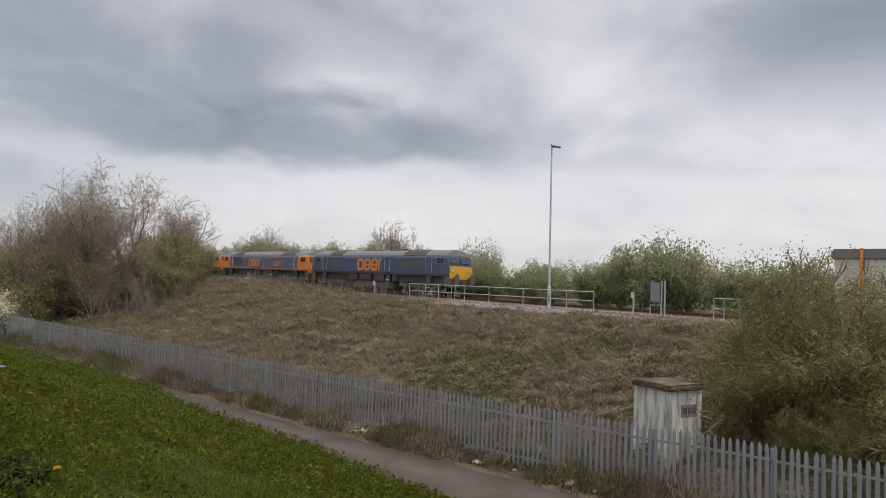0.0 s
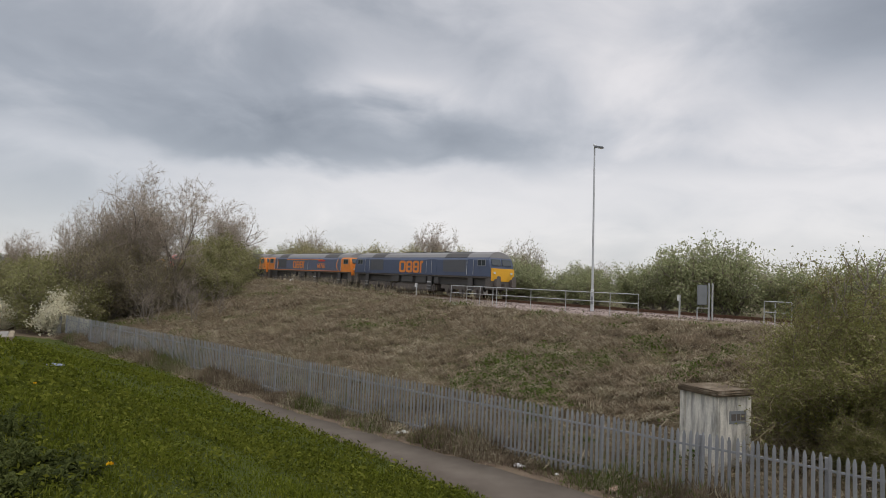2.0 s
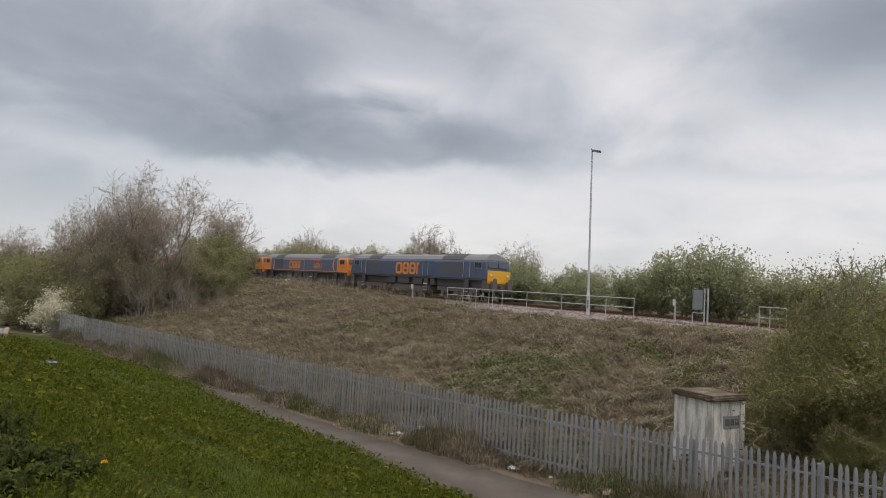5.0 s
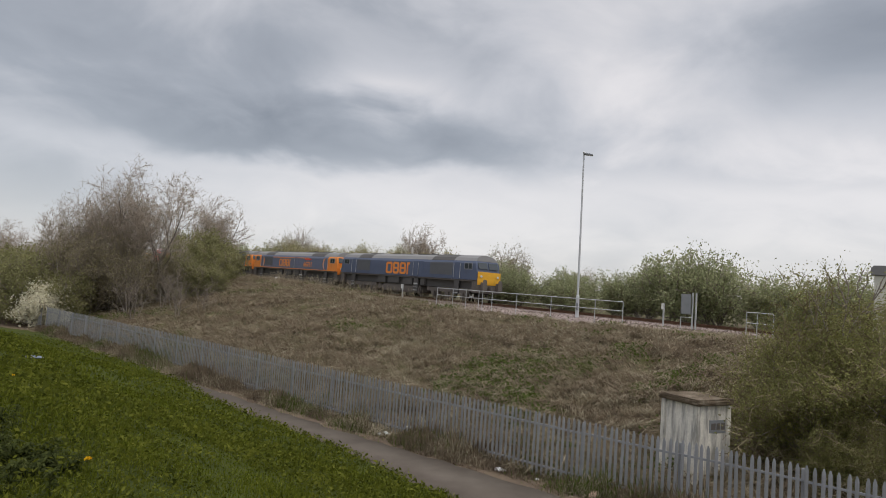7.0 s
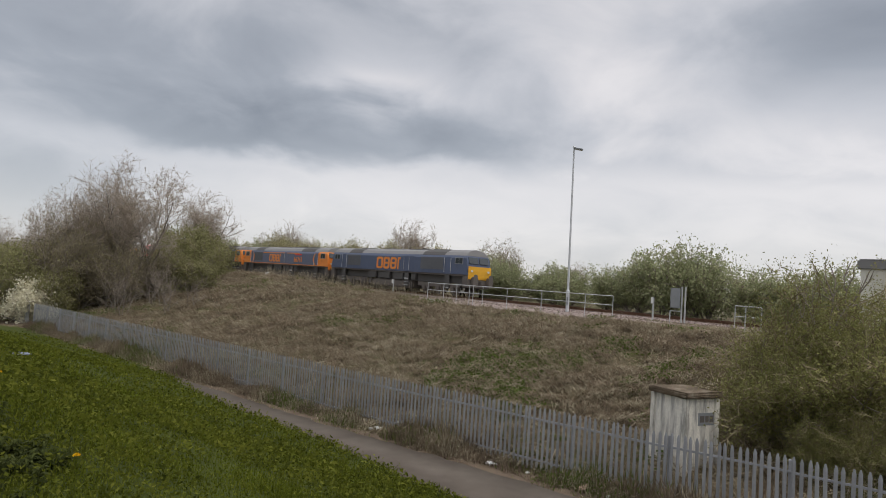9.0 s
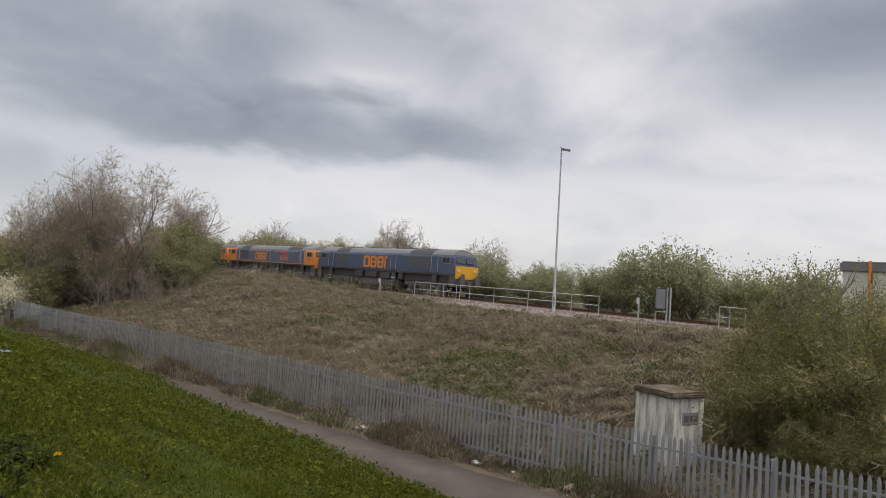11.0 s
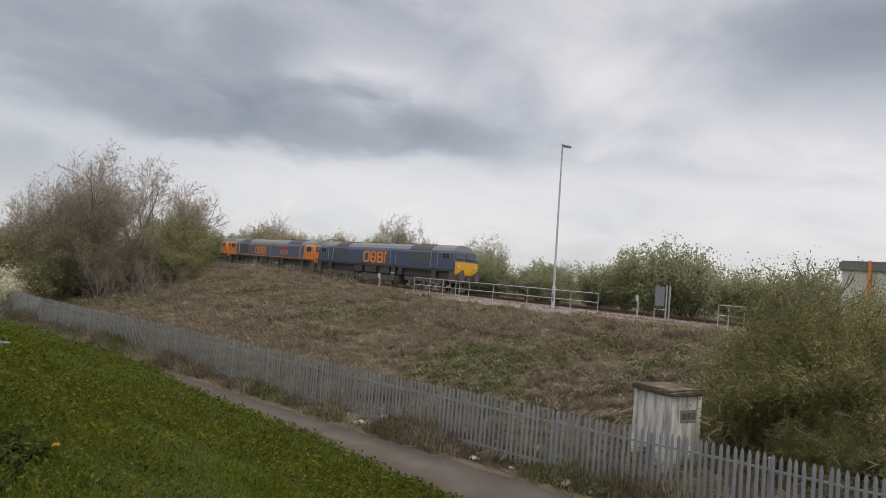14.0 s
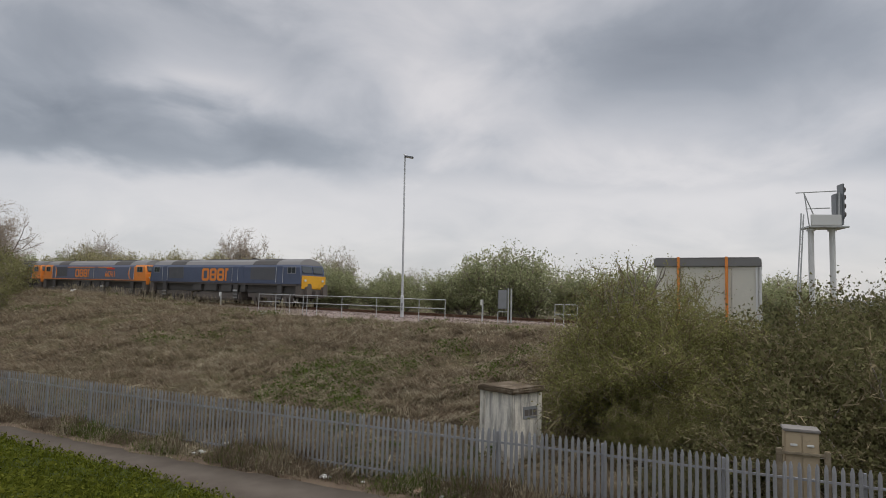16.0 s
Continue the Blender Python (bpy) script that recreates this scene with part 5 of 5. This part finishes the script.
def signal_gantry():
    thing = tagged(new("railway_signal"), "weathered white two-legged railway signal with platform and ladder", "signal")
    for x in (-0.5, 0.45):
        bm = rod(bmesh.new(), (x, 0, -0.6), (x, 0, 4.7), 0.13, sides=14)
        rod(bm, (x, 0, 4.6), (x, 0, 4.72), 0.2, sides=14)
        part("leg", bm, M_WHITE, thing)
    for x, y in ((-1.35, -0.1), (-1.1, 0.25)):
        rods("ladder_rail", M_RAILPAINT, thing, [((x, y, -0.6), (x + 0.4, y, 5.4))], 0.035)
    rods("ladder_rung", M_RAILPAINT, thing, [((-1.35 + 0.4 * i / 17, -0.1, -0.3 + i * 0.33), (-1.1 + 0.4 * i / 17, 0.25, -0.3 + i * 0.33)) for i in range(17)], 0.018, sides=6)
    boxed("platform", M_RAILPAINT, thing, -0.75, 1.0, -0.5, 0.55, 4.72, 4.8, 0.01)
    boxed("platform_skirt", M_WHITE, thing, -0.7, 0.65, -0.52, -0.46, 4.8, 5.3, 0.02)
    rods("guard_rail", M_RAILPAINT, thing, [((-1.3, -0.4, 6.3), (0.5, -0.4, 6.4)), ((-0.75, -0.45, 4.8), (-0.95, -0.45, 6.3)), ((-0.95, -0.45, 6.25), (-0.55, -0.45, 5.3)), ((-0.5, 0.5, 5.7), (0.6, 0.5, 5.75)), ((0.55, -0.45, 4.8), (0.6, -0.45, 6.35))], 0.028)
    boxed("signal_backboard", M_GREY, thing, 0.78, 0.84, -0.45, 0.2, 5.1, 6.75, 0.03, "grey signal head backboard")
    for z in (5.35, 5.75, 6.15, 6.5):
        part("signal_hood", rod(bmesh.new(), (0.84, -0.12, z), (1.0, -0.12, z), 0.10, 0.12, sides=12), M_BLACK, thing)
    boxed("signal_case", M_GREY, thing, 0.5, 0.85, -0.35, 0.15, 4.85, 6.3, 0.03)
    thing.matrix_basis = pose(22.0, 23.0, 4.05, 0, 0, -20) @ Matrix.Diagonal((0.9, 0.9, 0.93, 1))


signal_gantry()


# ---- kiosks behind the fence ----
def concrete_kiosk():
    thing = tagged(new("concrete_kiosk"), "stained pale concrete kiosk with a mossy slab top", "kiosk")
    s = 0.56
    boxed("wall", M_CONCRETE, thing, -s, s, -s, s, -0.3, 2.34, 0.012)
    for x in (-s, s):
        for y in (-s, s):
            boxed("corner_post", M_CONCRETE, thing, x - 0.07, x + 0.07, y - 0.07, y + 0.07, -0.3, 2.34, 0.015)
    bm = box(bmesh.new(), -s - 0.12, s + 0.12, -s - 0.12, s + 0.12, 2.34, 2.50, 0.03)
    bmesh.ops.subdivide_edges(bm, edges=bm.edges[:], cuts=3, use_grid_fill=True)
    for v in bm.verts:
        v.co += Vector((random.uniform(-0.012, 0.012), random.uniform(-0.012, 0.012), random.uniform(-0.012, 0.012)))
    part("cap_slab", bm, M_CAP, thing, "mossy brown concrete slab")
    boxed("sign_board", M_GREY, thing, -0.1, 0.52, -s - 0.012, -s, 1.62, 1.95, 0.0, "faded dark sign panel")
    for i, (a, b) in enumerate(((-0.04, 0.12), (0.16, 0.28), (0.32, 0.46))):
        boxed("writing_bar", M_BLACK, thing, a, b, -s - 0.016, -s - 0.012, 1.70, 1.87, 0.0)
    thing.matrix_basis = pose(6.38, 17.9, 0.12, 0, 0, 28)


concrete_kiosk()


def beige_cabinet():
    thing = tagged(new("meter_cabinet"), "weathered beige double-door cabinet behind the fence", "cabinet")
    boxed("body", M_BEIGE, thing, -0.33, 0.33, -0.25, 0.25, 0.0, 1.72, 0.015)
    boxed("lid", M_SLEEPER, thing, -0.36, 0.36, -0.29, 0.29, 1.72, 1.78, 0.015)
    for x0, x1 in ((-0.31, -0.01), (0.01, 0.31)):
        d = boxed("door", M_BEIGE, thing, x0, x1, -0.268, -0.25, 0.15, 1.70, 0.006)
        boxed("handle", M_WHITE, d, (x0 + x1) / 2 - 0.07, (x0 + x1) / 2 + 0.07, -0.30, -0.27, 1.42, 1.47, 0.01, "white grab handle")
        boxed("handle", M_WHITE, d, (x0 + x1) / 2 - 0.07, (x0 + x1) / 2 + 0.07, -0.30, -0.27, 0.72, 0.77, 0.01, "white grab handle")
    boxed("cross_bar", M_TIMBER, thing, -0.44, 0.48, -0.33, -0.28, 1.24, 1.30, 0.01)
    for x in (-0.45, 0.47):
        boxed("side_post", M_TIMBER, thing, x - 0.06, x + 0.06, -0.34, -0.24, -0.2, 1.36, 0.015)
    thing.matrix_basis = pose(11.15, 12.35, 0.62, 0, 0, -35)


beige_cabinet()


# ---- litter ----
def litter(seed, size, mat, label, x, y, flat=0.6):
    rng = np.random.default_rng(seed)
    bm = bmesh.new()
    bmesh.ops.create_icosphere(bm, subdivisions=2, radius=size)
    for v in bm.verts:
        v.co = Vector((v.co.x * 1.3, v.co.y * 0.9, v.co.z * flat)) * float(rng.uniform(0.6, 1.25))
    ob = tagged(part("litter", bm, mat), label, "litter", "litter along the footpath")
    ob.matrix_basis = pose(x, y, float(land(x, y)) + size * 0.35, 0, 0, float(rng.uniform(0, 360)))


for i, (x, y, s) in enumerate(((-2.4, 21.6, 0.11), (-2.58, 21.5, 0.08), (-1.68, 22.2, 0.11), (1.2, 18.35, 0.10), (1.35, 18.3, 0.07), (3.0, 17.1, 0.06), (2.2, 17.8, 0.06), (4.0, 16.15, 0.07))):
    litter(50 + i, s, M_LITTER, "crumpled white paper litter on the verge", x, y)
litter(70, 0.14, M_LITTERPINK, "crumpled pinkish food packaging on the verge", 3.51, 16.6)
litter(71, 0.2, M_SLATE, "dark blue-grey plastic sheet lying in grass", -11.0, 16.2, 0.2)
litter(72, 0.26, M_LITTER, "white plastic bag on the embankment crest", -21.2, 70.6, 0.8)
litter(73, 0.22, M_LITTER, "pale stone beside the handrail foot", -2.0, 50.0, 0.6)


# ---- weeds and flowers on the near bank ----
def weed_clump(seed, x, y, h, k):
    """Tall leafy weeds: stems with long pointed leaves."""
    rng = np.random.default_rng(seed)
    thing = tagged(new("weed_clump"), "tall dark leafy weeds with pointed leaves", "weeds", "weeds on the near bank")
    p0 = np.c_[rng.normal(0, 0.17, (k, 2)), np.full(k, -0.05)]
    p1 = p0 + np.c_[rng.normal(0, 0.06, (k, 2)), rng.uniform(0.55, 1.0, k) * h]
    v, f = tube_arrays(p0, p1, np.full(k, 0.006), np.full(k, 0.003))
    st = tagged(new("stem", mesh_from("stem", v, f, M_NETTLE)), kind="stuff")
    st.parent = thing
    n = k * 44
    j = rng.integers(0, k, n)
    u = rng.uniform(0.25, 1.0, n)
    c = p0[j] + (p1 - p0)[j] * u[:, None]
    a = rng.uniform(0, 2 * np.pi, n)
    d = np.stack([np.cos(a), np.sin(a), rng.uniform(-0.1, 0.7, n)], 1) * (rng.uniform(0.06, 0.13, n) * (1.25 - u * 0.6))[:, None]
    s = np.stack([-np.sin(a), np.cos(a), np.zeros(n)], 1) * 0.011
    mid = c + d * 0.5 + np.array([0, 0, 0.012])
    lv = np.stack([c, mid + s, c + d - np.array([0, 0, 0.02]), mid - s], 1).reshape(-1, 3)
    lf = tagged(new("foliage", mesh_from("foliage", lv, np.arange(n * 4).reshape(-1, 4), M_NETTLE)), kind="stuff")
    lf.parent = thing
    thing.matrix_basis = pose(*spot(x, y))


for i, (x, y, h, k) in enumerate(((-4.7, 5.9, 0.4, 45), (-3.85, 5.1, 0.28, 40), (-3.3, 4.35, 0.25, 40), (-3.45, 5.25, 0.2, 40), (-4.2, 5.2, 0.32, 40))):
    weed_clump(90 + i, x, y, h, k)


def dandelion(x, y, seed, size=0.022):
    thing = tagged(new("dandelion"), "yellow dandelion flower in the grass", "flower", "dandelions on the bank")
    part("stem", rod(bmesh.new(), (0, 0, 0), (0, 0, 0.17), 0.003, sides=5), M_BLADE, thing)
    rng = np.random.default_rng(seed)
    n = 60
    a, r = rng.uniform(0, 2 * np.pi, n), size * np.sqrt(rng.uniform(0, 1, n))
    c = np.stack([r * np.cos(a), r * np.sin(a), 0.172 + 0.012 * (1 - r / size)], 1)
    v, f = leaf_arrays(c, 0.014, rng, 0.7, 2.0)
    p = new("petals", mesh_from("petals", v, f, M_DANDELION))
    p.parent = thing
    thing.matrix_basis = pose(*spot(x, y, 0.02))


for i, (x, y) in enumerate(((-2.97, 5.19), (-1.12, 7.0), (-6.8, 9.6), (0.3, 9.5))):
    dandelion(x, y, 120 + i, 0.026 if i == 0 else 0.018)


# ---- distance ----
def concrete_base():
    thing = tagged(new("planter"), "low pale concrete-edged planter bed in the grass", "planter")
    boxed("slab", M_SLEEPER, thing, -1.6, 1.6, -1.2, 1.2, -0.6, 0.12, 0.03)
    boxed("kerb", M_TIMBER, thing, -1.6, 1.6, -1.32, -1.205, -0.6, 0.15, 0.02)
    boxed("kerb", M_TIMBER, thing, 1.605, 1.75, -1.32, 1.2, -0.6, 0.15, 0.02)
    x, y = -16.6, 19.2
    thing.matrix_basis = pose(x, y, 2.78, 0, 0, 36)


concrete_base()


def van(label, x, y, ang, tall):
    thing = tagged(new("van"), label, "van")
    boxed("box_body", M_WHITE, thing, -2.6, 1.6, -1.05, 1.05, 0.75, tall, 0.06)
    bm = bmesh.new()
    prism(bm, [(-1.0, 0.5), (-1.0, 1.5), (-0.9, 2.15), (0.9, 2.15), (1.0, 1.5), (1.0, 0.5)], 1.65, 3.2)
    part("cab", bm, M_WHITE, thing)
    boxed("windscreen", M_GLASS, thing, 3.19, 3.22, -0.85, 0.85, 1.45, 2.05, 0.0)
    boxed("side_stripe", M_GREY, thing, -2.4, 1.4, -1.062, -1.05, 1.5, 2.2, 0.0)
    for wx in (-1.7, 2.4):
        for wy in (-0.95, 0.95):
            part("wheel", rod(bmesh.new(), (wx, wy - 0.12, 0.38), (wx, wy + 0.12, 0.38), 0.38, sides=16), M_RUBBER, thing)
    thing.matrix_basis = pose(*spot(x, y), 0, 0, ang)


lorry = P0 + UT * 13.6 + NT * 8.5
van("white box van seen through bare bushes", lorry[0], lorry[1], -95, 3.2)
lorry = P0 + UT * 25.5 + NT * 12
van("pale grey van behind the hedge", lorry[0], lorry[1], 20, 3.9)
van("small white van beyond the embankment crest", -34.5, 93.0, 0, 2.2)


HILL_AZ, HILL_TOP = (-1.3, -0.7, -0.42, -0.28, -0.16, -0.08, 0.02, 0.2, 1.5), (14, 15, 20, 33, 33, 26, 16, 12, 12)


def far_woods():
    """Wooded hill and far tree line."""
    rng = np.random.default_rng(61)
    az = np.linspace(-1.3, 1.5, 180)
    verts, faces = [], []
    for r0, base, amp, seed in ((560, 0, 1.0, 1.0), (330, 11, 4, 4.0)):
        top = base + amp * (0.5 * np.sin(az * 2.1 + seed) + 0.3 * np.sin(az * 5.3 + seed * 2) + 0.2 * np.sin(az * 13 + seed))
        if base == 0:
            top = top + np.interp(az, HILL_AZ, HILL_TOP)
        for k, (dr, u) in enumerate(((0, 0.0), (20, 0.5), (50, 0.85), (90, 1.0), (160, 0.9))):
            for i, a in enumerate(az):
                r = r0 + dr
                verts.append((r * math.sin(a), r * math.cos(a), 3 + (top[i] - 3) * u + (rng.uniform(-1.2, 1.2) if u > 0 else 0)))
        o = len(verts) - 5 * len(az)
        for k in range(4):
            for i in range(len(az) - 1):
                p = o + k * len(az) + i
                faces.append((p, p + 1, p + 1 + len(az), p + len(az)))
    tagged(new("backdrop", mesh_from("backdrop", verts, faces, M_FARWOOD)), "far wooded hill and hazy tree line", "woods", kind="structure")
    k = 24000
    a = rng.uniform(-1.1, 1.3, k)
    r = rng.choice([350, 400, 600], k) + rng.uniform(-10, 40, k)
    x, y = r * np.sin(a), r * np.cos(a)
    near = r < 500
    wave = 0.5 * np.sin(a * 2.1 + np.where(near, 4, 1)) + 0.3 * np.sin(a * 5.3 + np.where(near, 8, 2)) + 0.2 * np.sin(a * 13 + np.where(near, 4, 1))
    h = np.where(near, 8 + 4 * wave, np.interp(a, HILL_AZ, HILL_TOP) - 3) * rng.uniform(0.3, 1.0, k) + rng.uniform(0, 1.2, k)
    v, f = leaf_arrays(np.stack([x, y, 3 + h], 1), rng.uniform(0.5, 1.3, k), rng)
    tagged(new("far_trees", mesh_from("far_trees", v, f, M_FARWOOD)), "hazy far trees on the hill", "woods", kind="stuff")


# The distance's grey haze is mixed into the woodland's own colours.
M_FARWOOD = tint_material("hazy far woodland", [(0.10, 0.11, 0.10), (0.15, 0.155, 0.14), (0.2, 0.2, 0.175)], 1.0, 0.4, 0.02, 0.0)
far_woods()
